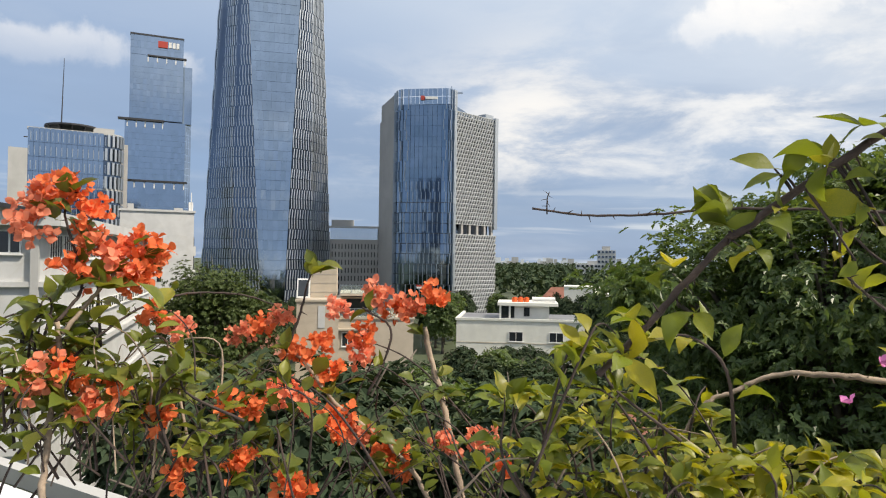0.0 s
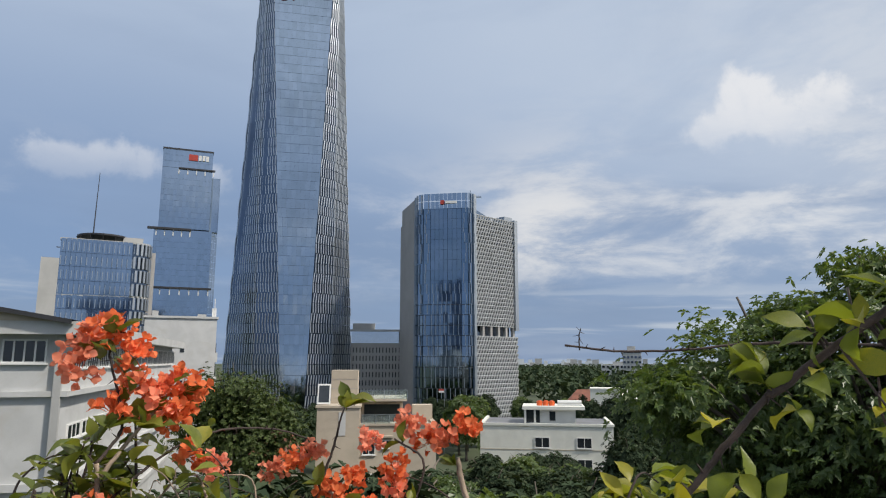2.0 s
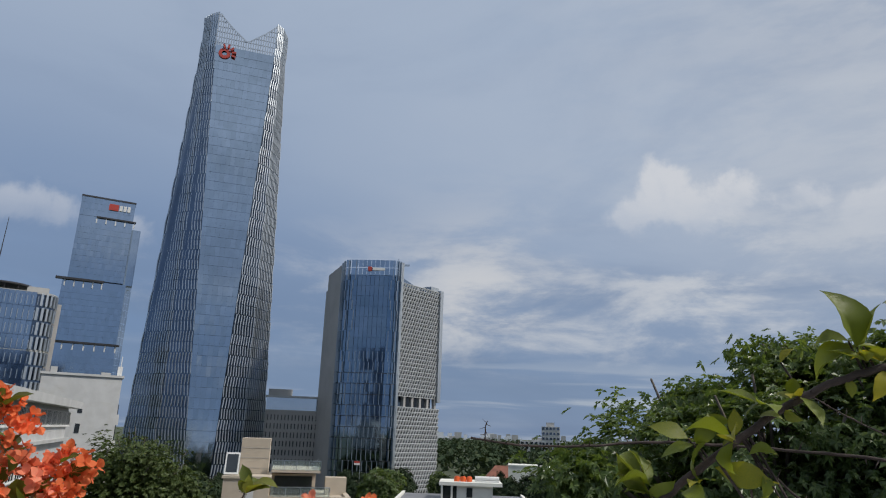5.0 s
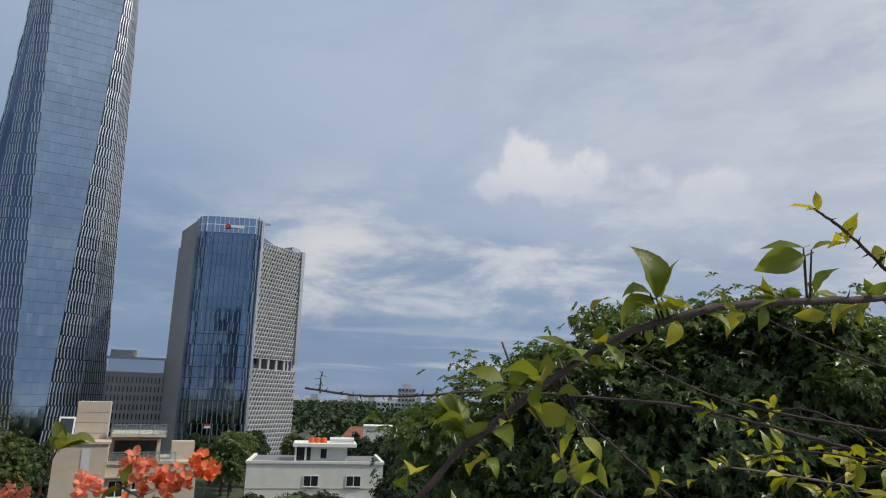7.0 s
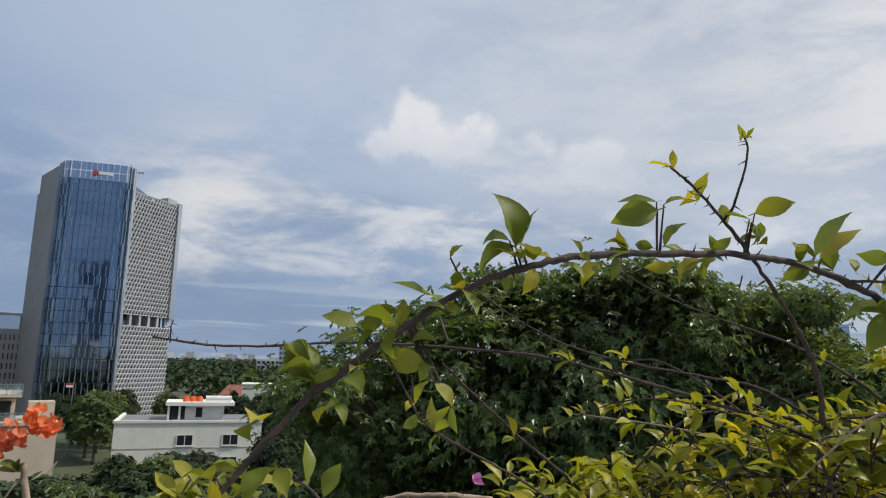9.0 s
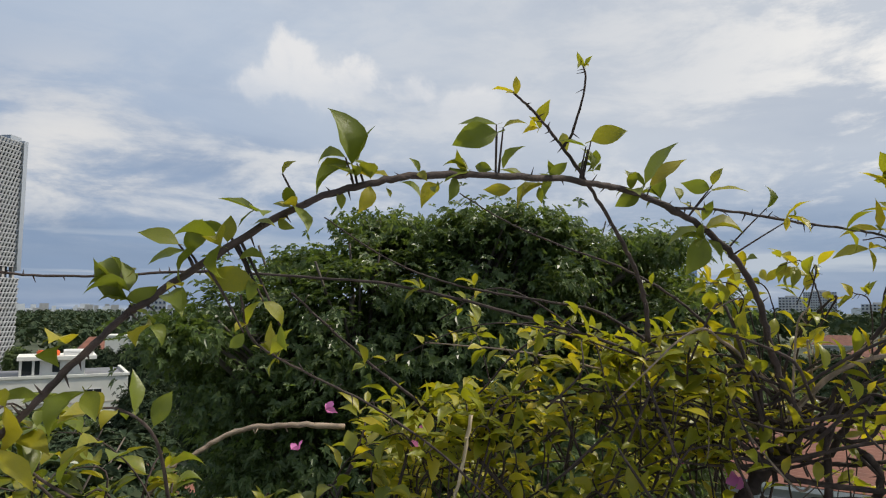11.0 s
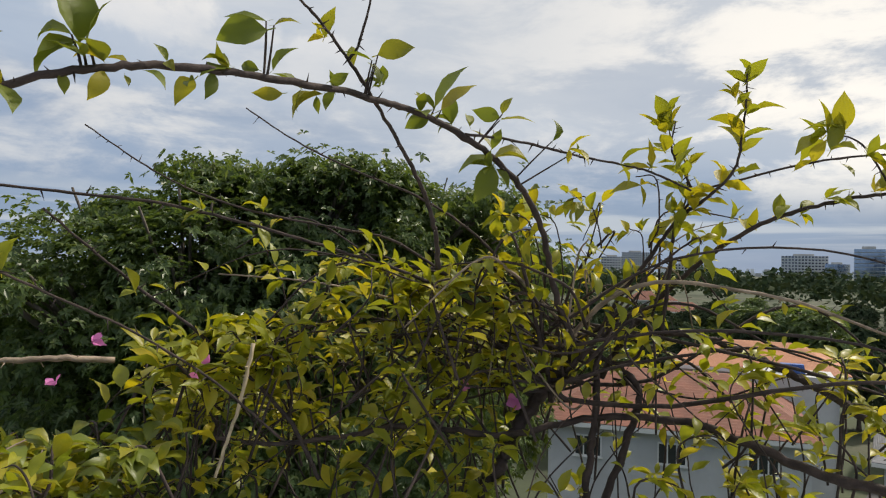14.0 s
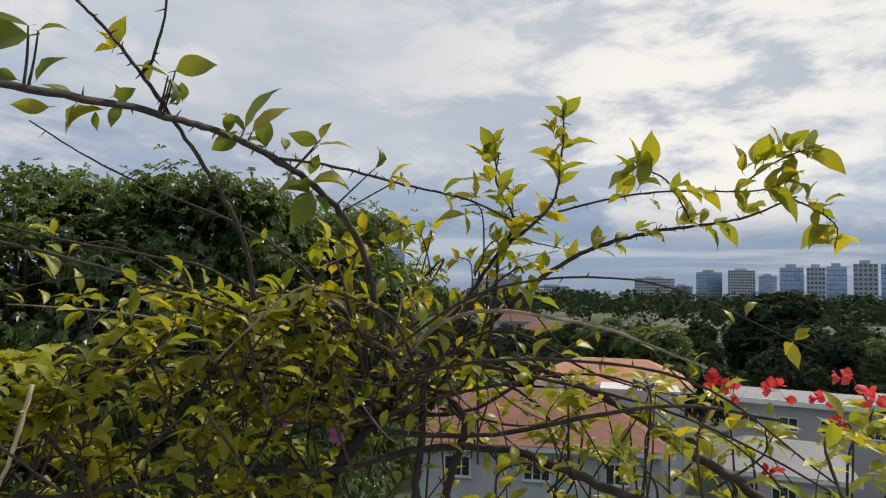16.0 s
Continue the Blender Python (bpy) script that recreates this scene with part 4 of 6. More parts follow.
def make_white_house():
    root = thing("white_house", frame_at(12.1, 103.8, 6.6), "white three-storey house with a flat roof and roof room", "house")
    boxed("wall", [((-9.9, 0, 0), (9.9, 14, 10.4))], M["bright"], root)
    boxed("coping", [((-10.05, -0.15, 10.4), (10.05, 0.3, 10.75)), ((-10.05, 0.3, 10.4), (-9.6, 14, 10.75)), ((9.6, 0.3, 10.4), (10.05, 14, 10.75))], M["bright"], root)
    boxed("terrace_deck", [((-9.6, 0.3, 10.36), (9.6, 14, 10.44))], M["grey_roof"], root, "grey roof terrace")
    boxed("roof_room", [((-2.4, 3.5, 10.4), (4.6, 9, 12.6))], M["bright"], root, "white roof room")
    boxed("roof_slab", [((-3.6, 2.6, 12.6), (6.0, 10, 13.1))], M["bright"], root, "white flat roof slab")
    boxed("post", [((-3.3, 2.9, 10.4), (-3.0, 3.2, 12.6)), ((-1.8, 2.9, 10.4), (-1.5, 3.2, 12.6))], M["bright"], root)
    boxed("shaded_opening", [((-3.0, 3.4, 10.6), (-0.9, 3.46, 12.5)), ((0.6, 3.42, 10.9), (1.5, 3.48, 12.3))], M["window"], root, "dark roof room openings")
    boxed("string_course", [((-9.93, -0.05, 6.9), (9.93, 0, 7.0)), ((-9.93, -0.05, 3.6), (9.93, 0, 3.7))], M["cream"], root)
    for z in (8.0, 4.9, 1.8):
        for x in (-0.6, 5.6):
            window(root, x, -0.05, z, 2.2, 1.55, 2)
        for y in (2.5, 5.2):
            window(root, -9.95, y, z, 0.9, 1.5, 1, -90)
    for k in range(3):
        tk = Mesh()
        tk.prism(arc(-0.9 + 0.95 * k, 4.8, 0.46, 0, 330, 11), 13.1, 13.75)
        tk.prism(arc(-0.9 + 0.95 * k, 4.8, 0.3, 0, 330, 11), 13.75, 13.88)
        t = part("water_tank", tk, M["orange"], None, m=root.matrix_basis.copy())
        tagged(t, "orange plastic water tank on a flat roof", "water tank", "tanks on the white house")
    s = Mesh()
    s.box((1.9, 4.0, 13.11), (5.6, 5.4, 13.35), None)
    s.tube([Vector((1.9, 4.6, 13.65)), Vector((5.6, 4.6, 13.65))], [0.32, 0.32], 10)
    h = part("solar_heater", s, M["frame"], None, m=root.matrix_basis.copy())
    tagged(h, "white solar water heater on the flat roof", "solar heater")


make_white_house()


def make_plain_houses():
    cube = thing("white_cube_house", frame_at(30.0, 147.0, 11.5), "small plain white cubic house", "house")
    boxed("wall", [((-3.2, 0, 0), (3.0, 7, 14.0))], M["bright"], cube)
    boxed("coping", [((-3.3, -0.1, 14.0), (3.1, 7.1, 14.25))], M["bright"], cube)
    side = thing("white_gabled_house", frame_at(36.8, 147.0, 13.5), "white house with pale sheet roof behind the trees", "house")
    boxed("wall", [((-3.0, 0, 0), (5.5, 9, 12.0))], M["bright"], side)
    r = Mesh()
    r.prism([(-3.2, -0.5), (5.8, -0.5), (5.8, 4.4), (-3.2, 4.4)], 12.0, 14.1, [(-3.2, 3.9), (1.8, 3.9), (1.8, 4.4), (-3.2, 4.4)])
    part("roof", r, M["bright"], side, "pale sheet roof")
    window(side, 1.0, -0.05, 10.5, 1.6, 1.3, 3)
    red = thing("brown_roof_house", frame_at(31.0, 172.0, 10), "house with a brown tiled roof among trees", "house")
    boxed("wall", [((-5, 0, 0), (3, 10, 10.0))], M["cream"], red)
    r = Mesh()
    r.prism([(-5.5, -0.5), (3.5, -0.5), (3.5, 10.5), (-5.5, 10.5)], 10.0, 12.8, [(-3, 4.8), (1, 4.8), (1, 5.2), (-3, 5.2)])
    part("roof", r, M["tile"], red, "brown tiled hip roof")
    flag = thing("flag_pole", pose(-4.6, 150, 0), "pole with a small red and white flag", "flag pole")
    f = Mesh()
    f.tube([Vector((0, 0, 0)), Vector((0, 0, 14.2))], [0.09, 0.06], 6)
    part("pole", f, M["silver"], flag)
    boxed("red_half", [((-1.25, -0.02, 13.55), (-0.05, 0.02, 13.95))], M["red"], flag, "red upper half of the flag")
    boxed("white_half", [((-1.25, -0.02, 13.15), (-0.05, 0.02, 13.55))], M["frame"], flag, "white lower half of the flag")
    o = thing("orange_roof_house", frame_at(-20.5, 74, -14), "low house with an orange tiled roof", "house")
    boxed("wall", [((-3, 0, 0), (3.0, 8, 9.0))], M["cream"], o)
    r = Mesh()
    r.prism([(-3.5, -0.6), (3.5, -0.6), (3.5, 8.5), (-3.5, 8.5)], 9.0, 12.0, [(-1.5, 3.8), (1.5, 3.8), (1.5, 4.2), (-1.5, 4.2)])
    part("roof", r, M["tile"], o, "orange tiled hip roof")


make_plain_houses()


def hip_house(name, m, w, d, wall_h, roof_h, label, mat="tile", hip=0.3, wins=3):
    """A house with an overhanging hipped roof with tile courses."""
    root = thing(name, m, label, "house")
    boxed("wall", [((-w / 2, 0, 0), (w / 2, d, wall_h))], M["white"], root)
    o = 0.8
    r = Mesh()
    x0, x1, y0, y1 = -w / 2 - o, w / 2 + o, -o, d + o
    ridge = [(x0 + w * hip, (y0 + y1) / 2 - 0.1), (x1 - w * hip, (y0 + y1) / 2 - 0.1), (x1 - w * hip, (y0 + y1) / 2 + 0.1), (x0 + w * hip, (y0 + y1) / 2 + 0.1)]
    eave = [(x0, y0), (x1, y0), (x1, y1), (x0, y1)]
    r.prism(eave, wall_h - 0.05, wall_h + roof_h - 0.06, ridge)
    roof = part("roof", r, M[mat], root, "tiled hipped roof in stepped courses")
    n = 22
    for k in range(n):
        c = Mesh()
        lo = [lerp2(p, q, k / n - 0.004) for p, q in zip(eave, ridge)]
        hi = [lerp2(p, q, (k + 1) / n - 0.012) for p, q in zip(eave, ridge)]
        z = wall_h + roof_h * k / n
        c.prism(lo, z - 0.01, z + 0.03)
        c.v[4:8] = [(x, y, z + roof_h / n) for x, y in hi]
        part("tile_course", c, M[mat], roof)
    boxed("fascia", [((x0, y0 - 0.05, wall_h - 0.35), (x1, y0 + 0.1, wall_h - 0.06))], M["frame"], root, "white eaves board")
    for k in range(wins):
        window(root, -w / 2 + w * (k + 0.5) / wins, -0.05, wall_h - 1.7, 1.8, 1.4, 3)
    return root


hip_house("tiled_house", frame_at(43.1, 16.1, 69.5), 16, 14, 9.8, 2.7, "white house with a wide terracotta tiled roof")
orange_house = hip_house("tiled_house", frame_at(62.0, 16.0, 75.5), 12.5, 10, 11.6, 1.9, "white house with an orange tiled roof and white eaves", "orange_tile")
boxed("annex", [((-1.0, -5.0, 0), (5.5, -0.9, 11.9))], M["white"], orange_house, "flat-roofed white annex")


def make_blue_tank():
    t = Mesh()
    t.prism([(-0.95, -0.5), (0.95, -0.5), (0.95, 0.5), (-0.95, 0.5)], 11.92, 12.62, [(-0.85, -0.42), (0.85, -0.42), (0.85, 0.42), (-0.85, 0.42)])
    for k in range(5):
        t.box((-0.86 + 0.4 * k, -0.54, 11.95), (-0.78 + 0.4 * k, -0.46, 12.58))
    tagged(part("water_tank", t, M["blue"], m=orange_house.matrix_basis @ pose(2.6, -3.2, 0)), "blue plastic tank on a flat white roof", "water tank")


make_blue_tank()
hip_house("tiled_house", frame_at(60.5, 2.0, 84), 9, 9, 6.0, 1.8, "low house with a pale grey roof beside the yard", "grey_roof")
hip_house("tiled_house", frame_at(231.0, 95.0, 67), 16, 10, 9.0, 3.0, "house with a brown roof between the trees")
hip_house("tiled_house", frame_at(190.0, 70.0, 70), 14, 10, 8.0, 2.6, "house with an orange roof between the trees")
hip_house("tiled_house", frame_at(10.6, 46.0, 14), 6, 7, 7.0, 2.4, "small house with a red tiled roof below the trees", wins=2)


def make_shed_row():
    root = thing("shed_row", frame_at(80.0, -1.0, 90), "row of low sheds with flat grey sheet roofs", "shed")
    boxed("wall", [((-9, 0, 0), (12, 9, 8.6))], M["concrete"], root)
    boxed("roof", [((-9.5, -0.6, 8.6), (4, 9.5, 9.0)), ((4.1, -0.8, 9.0), (12.5, 9.5, 9.4))], M["grey_roof"], root, "flat grey sheet roof")
    boxed("fascia", [((-9.5, -0.75, 8.55), (4, -0.6, 9.1)), ((4.1, -0.95, 8.9), (12.5, -0.8, 9.5))], M["frame"], root)
    boxed("rib", [((-9 + 1.2 * k, -0.6, 9.0), (-8.9 + 1.2 * k, 9.4, 9.06)) for k in range(11)], M["grey_roof"], root)
    for k in range(5):
        window(root, -7 + 3.8 * k, -0.05, 6.6, 1.8, 1.4, 2)


make_shed_row()


# ---- far skyline ----
def far_block(x, y, w, d, h, glass, rows, cols, label):
    az = math.degrees(math.atan2(x, y))
    root = thing("far_office", frame_at(x, y, az), label, "office building", "far skyline")
    rnd = random.Random(int(x * 3 + y))
    boxed("wall", [((-w / 2, 0.2, 0), (w / 2, d, h - 0.4))], M["white" if not glass else "concrete"], root)
    g = Mesh()
    if glass:
        panes(g, (-w / 2, 0), (w / 2, 0), 0, h, cols, rows, (0, -1), rnd, 0.002, 0.35)
        part("glass", g, M["glass_blue"], root, kind="stuff")
    else:
        for r in range(rows):
            for c in range(cols):
                x0 = -w / 2 + w * (c + 0.2) / cols
                g.box((x0, 0.0, h * (r + 0.3) / rows), (x0 + w * 0.6 / cols, 0.3, h * (r + 0.75) / rows))
        part("glazing", g, M["glass_dark"], root, kind="stuff")
    boxed("roof_plant", [((-w * 0.25, d * 0.3, h - 0.4), (w * 0.2, d * 0.6, h + 2.5))], M["concrete"], root)


for args in (
    (1099, 482, 46, 30, 49, False, 13, 14, "far grey office block with window rows"),
    (754, 491, 27, 20, 74, True, 18, 8, "far blue glass tower"),
    (1078, 216, 60, 30, 44, False, 10, 14, "far pale office block"),
    (1050, 170, 30, 30, 32, True, 6, 8, "far low blue office block"),
    (794, 100, 27, 20, 45, True, 12, 8, "far dark blue glass office"),
    (996, 84, 34, 26, 54, False, 14, 10, "far pale office tower with window rows"),
    (999, 52, 22, 22, 47, True, 12, 6, "far blue glass office"),
    (600, 14, 17, 20, 43, True, 12, 6, "blue glass office beside white towers"),
    (600, -3, 13, 20, 43, False, 12, 5, "white office tower with dark windows"),
    (604, -17, 14, 20, 44, True, 12, 5, "blue glass office between white towers"),
    (600, -36, 16, 20, 46, False, 13, 5, "white office tower with window rows"),
    (602, -56, 20, 20, 46, True, 12, 7, "blue glass office beside white towers"),
    (119, 486, 13, 12, 28, False, 8, 5, "far white apartment block above the woods"),
    (140, 600, 40, 14, 17, False, 4, 10, "far low white houses"),
    (1120, 400, 60, 30, 30, False, 6, 12, "far low grey block"),
    (1130, 540, 40, 30, 42, False, 9, 8, "far grey tower block"),
):
    far_block(*args)


def make_hazy_city():
    """Tiny blocks on the horizon."""
    rnd = random.Random(21)
    root = thing("hazy_city", pose(0, 0, 0), "tiny pale blocks of the far city on the horizon", "city", kind="stuff")
    for name, mat, seed in (("pale_block_field", "parapet", 1), ("grey_block_field", "concrete", 2)):
        b = Mesh()
        for k in range(150):
            az, r = rnd.uniform(2, 100), rnd.uniform(1900, 3800)
            w, h = rnd.uniform(8, 30), 12 + 17 * rnd.random() ** 2 * r / 2600
            p = way(az, 0) * r
            b.box((-w / 2, 0, 0), (w / 2, 30, h), frame_at(p.x, p.y, az))
        part(name, b, M[mat], root, kind="stuff")


make_hazy_city()


def make_reflected_towers():
    for x, y, w, h in ((-108, -150, 34, 92), (-78, -165, 22, 66), (120, -190, 46, 70), (-220, -60, 60, 60)):
        az = math.degrees(math.atan2(-x, -y))
        root = thing("rear_tower", frame_at(x, y, az), "plain dark glass tower seen only as a reflection", "office building", "towers behind the viewer")
        boxed("core", [((-w / 2, 0.4, 0), (w / 2, 25, h))], M["glass_dark"], root)
        boxed("band", [((-w / 2, 0, 4 * k), (w / 2, 0.4, 4 * k + 0.7)) for k in range(int(h / 4))], M["dark_metal"], root)


make_reflected_towers()


# ---- trees ----
def rosette(mesh, p, rnd, size, n, out, droop):
    """A tuft of n narrow leaves that radiate from p."""
    a = out.orthogonal().normalized()
    b = out.cross(a)
    w0 = rnd.uniform(0, 6.3)
    for k in range(n):
        w = w0 + 6.283 * k / n + rnd.uniform(-0.35, 0.35)
        d = (a * math.cos(w) + b * math.sin(w) + out * rnd.uniform(-0.1, 0.7)).normalized()
        L = size * rnd.uniform(0.7, 1.25)
        side = d.cross(out).normalized() * (L * 0.25)
        mid = p + d * (L * 0.5)
        tip = p + d * L + Vector((0, 0, -droop * L))
        up = out * (L * 0.05)
        i = len(mesh.v)
        mesh.v += [tuple(p), tuple(mid + side + up), tuple(tip), tuple(mid - side + up)]
        mesh.f += [(i, i + 1, i + 2, i + 3)]


def crown(lobes, rnd, count, size, n=6, droop=0.3, inner=0.25, shell=0.72, pad=1, spread=0.0):
    """Leaf tufts over the uneven skin of several rounded lobes (x, y, z, rx, ry, rz)."""
    m = Mesh()
    weights = [(l[3] * l[4] + l[4] * l[5]) * (1.0 if l[3] > 1.1 else 2.2) for l in lobes]
    for _ in range(count // pad):
        x, y, z, rx, ry, rz = rnd.choices(lobes, weights)[0]
        u, w = rnd.uniform(-0.75, 1), rnd.uniform(0, 6.283)
        s = math.sqrt(max(0.0, 1 - u * u))
        d = Vector((s * math.cos(w), s * math.sin(w), u))
        lump = 0.92 + 0.40 * (noise.noise(Vector((x, y, z)) * 0.7 + d * 2.3) + 0.35 * noise.noise(d * 6 + Vector((y, z, x)))) 
        r = lump * (rnd.uniform(shell, 1.0) if rnd.random() > inner else rnd.uniform(0.25, shell))
        p = Vector((x + d.x * rx * r, y + d.y * ry * r, z + d.z * rz * r))
        out = (d + Vector((rnd.uniform(-0.6, 0.6), rnd.uniform(-0.6, 0.6), rnd.uniform(0, 0.8)))).normalized()
        wide = spread * rnd.uniform(0.5, 1.4)
        for _ in range(pad):
            q = p + Vector((rnd.gauss(0, wide), rnd.gauss(0, wide), rnd.gauss(0, wide * 0.5)))
            rosette(m, q, rnd, size * rnd.uniform(0.8, 1.2), n, (out + Vector((rnd.uniform(-0.5, 0.5), rnd.uniform(-0.5, 0.5), 0.3))).normalized(), droop)
    return m


def trunk_mesh(top, lobes, rnd, r0):
    t = Mesh()
    t.smooth = True
    pts = spline([(0, 0, 0), (rnd.uniform(-0.2, 0.2), rnd.uniform(-0.2, 0.2), top * 0.35), (rnd.uniform(-0.4, 0.4), rnd.uniform(-0.4, 0.4), top * 0.65)], 5)
    t.tube(pts, [r0 * (1.25 if k == 0 else 1 - 0.45 * k / len(pts)) for k in range(len(pts))], 9)
    fork = pts[-1]
    for x, y, z, rx, ry, rz in lobes:
        end = Vector((x, y, z + rz * 0.4))
        mid = fork.lerp(end, 0.5) + Vector((rnd.uniform(-0.5, 0.5), rnd.uniform(-0.5, 0.5), 0.4))
        q = spline([pts[len(pts) // 2], fork.lerp(mid, 0.3), mid, end], 4)
        t.tube(q, [r0 * 0.42 * (1 - 0.85 * k / len(q)) + 0.02 for k in range(len(q))], 6)
        for _ in range(5):
            d = Vector((rnd.uniform(-1, 1) * rx, rnd.uniform(-1, 1) * ry, rnd.uniform(-0.2, 1) * rz)) * 0.8
            q2 = spline([mid, mid.lerp(end + d, 0.5) + Vector((0, 0, 0.3)), end + d], 3)
            t.tube(q2, [r0 * 0.16 * (1 - 0.85 * k / len(q2)) + 0.012 for k in range(len(q2))], 5)
    return t


def make_tree(name, m, lobes, seed, count, size, leaf, label, n=6, droop=0.3, r0=0.22, inner=0.25, pad=1, spread=0.0):
    rnd = random.Random(seed)
    root = thing(name, m, label, "tree")
    top = max(l[2] for l in lobes)
    part("trunk", trunk_mesh(top, lobes, rnd, r0), M["trunk"], root)
    part("crown", crown(lobes, rnd, count, size, n, droop, inner, 0.8 if pad > 1 else 0.72, pad, spread), M[leaf], root)
    return root


# the big dark tree just beyond the balcony; lobes are relative to its foot
BIG_LOBES = [(-0.2, -0.6, 19.1, 2.8, 2.6, 2.5), (-3.0, 0.8, 18.9, 1.8, 1.8, 2.1), (2.0, -1.4, 19.2, 2.7, 2.5, 2.5),
             (4.2, -2.8, 18.9, 2.2, 2.1, 2.4), (-0.6, -0.2, 16.9, 3.6, 3.2, 3.5), (2.8, -1.6, 16.6, 4.0, 3.2, 3.4), (-2.4, 0.8, 16.2, 1.9, 2.0, 3.0), (1.2, -0.7, 13.0, 4.4, 3.6, 3.2), (1.0, -1.8, 20.2, 1.5, 1.3, 1.3), (-1.6, -1.0, 19.6, 1.5, 1.3, 1.5)]


def top_clumps(lobes, rnd, n):
    """Small umbrella-like clumps that stand proud of the larger lobes."""
    out = []
    for _ in range(n):
        x, y, z, rx, ry, rz = rnd.choice(lobes[:4])
        w, u = rnd.uniform(0, 6.283), rnd.uniform(0.25, 0.98)
        q = math.sqrt(1 - u * u)
        r = rnd.uniform(0.36, 0.66)
        out.append((x + q * math.cos(w) * rx, y + q * math.sin(w) * ry, z + u * rz * rnd.uniform(1.0, 1.2), r * 1.25, r * 1.25, r * 0.62))
    return out


RT = random.Random(35)
make_tree("broadleaf_tree", pose(8.2, 12.6, 0), BIG_LOBES + top_clumps(BIG_LOBES, RT, 34),
          31, 52000, 0.125, "tree_leaf", "large dark green broadleaf tree with drooping leaf tufts", 6, 0.3, 0.26, 0.12, 16, 0.30)
make_tree("broadleaf_tree", pose(16.4, 14.1, 0), [
    (-0.8, 0, 19.9, 2.6, 2.4, 2.7), (1.6, -0.8, 19.4, 2.5, 2.4, 2.2), (0.4, -0.5, 15.6, 3.6, 3.2, 3.2), (3.4, -1.5, 17.0, 2.0, 2.0, 2.0)],
    32, 20000, 0.14, "tree_light", "lighter green tree with small leaves beside a larger one", 6, 0.3, 0.2, 0.2, 16, 0.27)
make_tree("feathery_tree", pose(-17.6, 52.0, 0), [
    (-0.9, 0, 17.2, 2.6, 2.4, 2.3), (1.6, 0.4, 16.4, 2.5, 2.4, 2.4), (-2.6, 0.3, 15.0, 2.2, 2.2, 2.3), (0.3, -0.6, 14.2, 3.4, 2.8, 3.2), (2.9, 0.2, 14.0, 2.0, 2.0, 2.6), (0, 0, 9.5, 3.4, 3.0, 3.4)],
    33, 10500, 0.20, "feather_leaf", "light green feathery tree between white buildings", 6, 0.2, 0.2, 0.12, 15, 0.55)

# three kinds of garden tree, 12 m high, repeated at other sizes
KINDS = []
for k in range(3):
    rk = random.Random(50 + k)
    lobes = [(rk.uniform(-2.4, 2.4), rk.uniform(-2.4, 2.4), rk.uniform(4.2, 9.6), rk.uniform(1.5, 2.5), rk.uniform(1.5, 2.5), rk.uniform(1.3, 2.2)) for _ in range(8)] + [(0, 0, 5.6, 3.6, 3.6, 3.9)]
    KINDS.append((lobes, "far_leaf" if k else "tree_leaf"))
SEEDS = []


def garden_tree(x, y, h, wide=1.0, k=None, turn=0.0):
    k = len(SEEDS) % 3 if k is None else k
    s = h / 11.4
    m = pose(x, y, 0, 0, 0, turn) @ Matrix.Diagonal((s * wide, s * wide, s, 1))
    done = [o for kk, o in SEEDS if kk == k]
    if done:
        o = copy_thing(done[0], pose(x, y, 0, 0, 0, turn))
        o.scale = (s * wide, s * wide, s)
    else:
        lobes, leaf = KINDS[k]
        o = make_tree("garden_tree", m, lobes, 60 + k, 4200, 0.40, leaf, "green garden tree with a dense uneven crown", 6, 0.25, 0.24)
        tagged(o, group="garden trees")
    SEEDS.append((k, o))
    return o


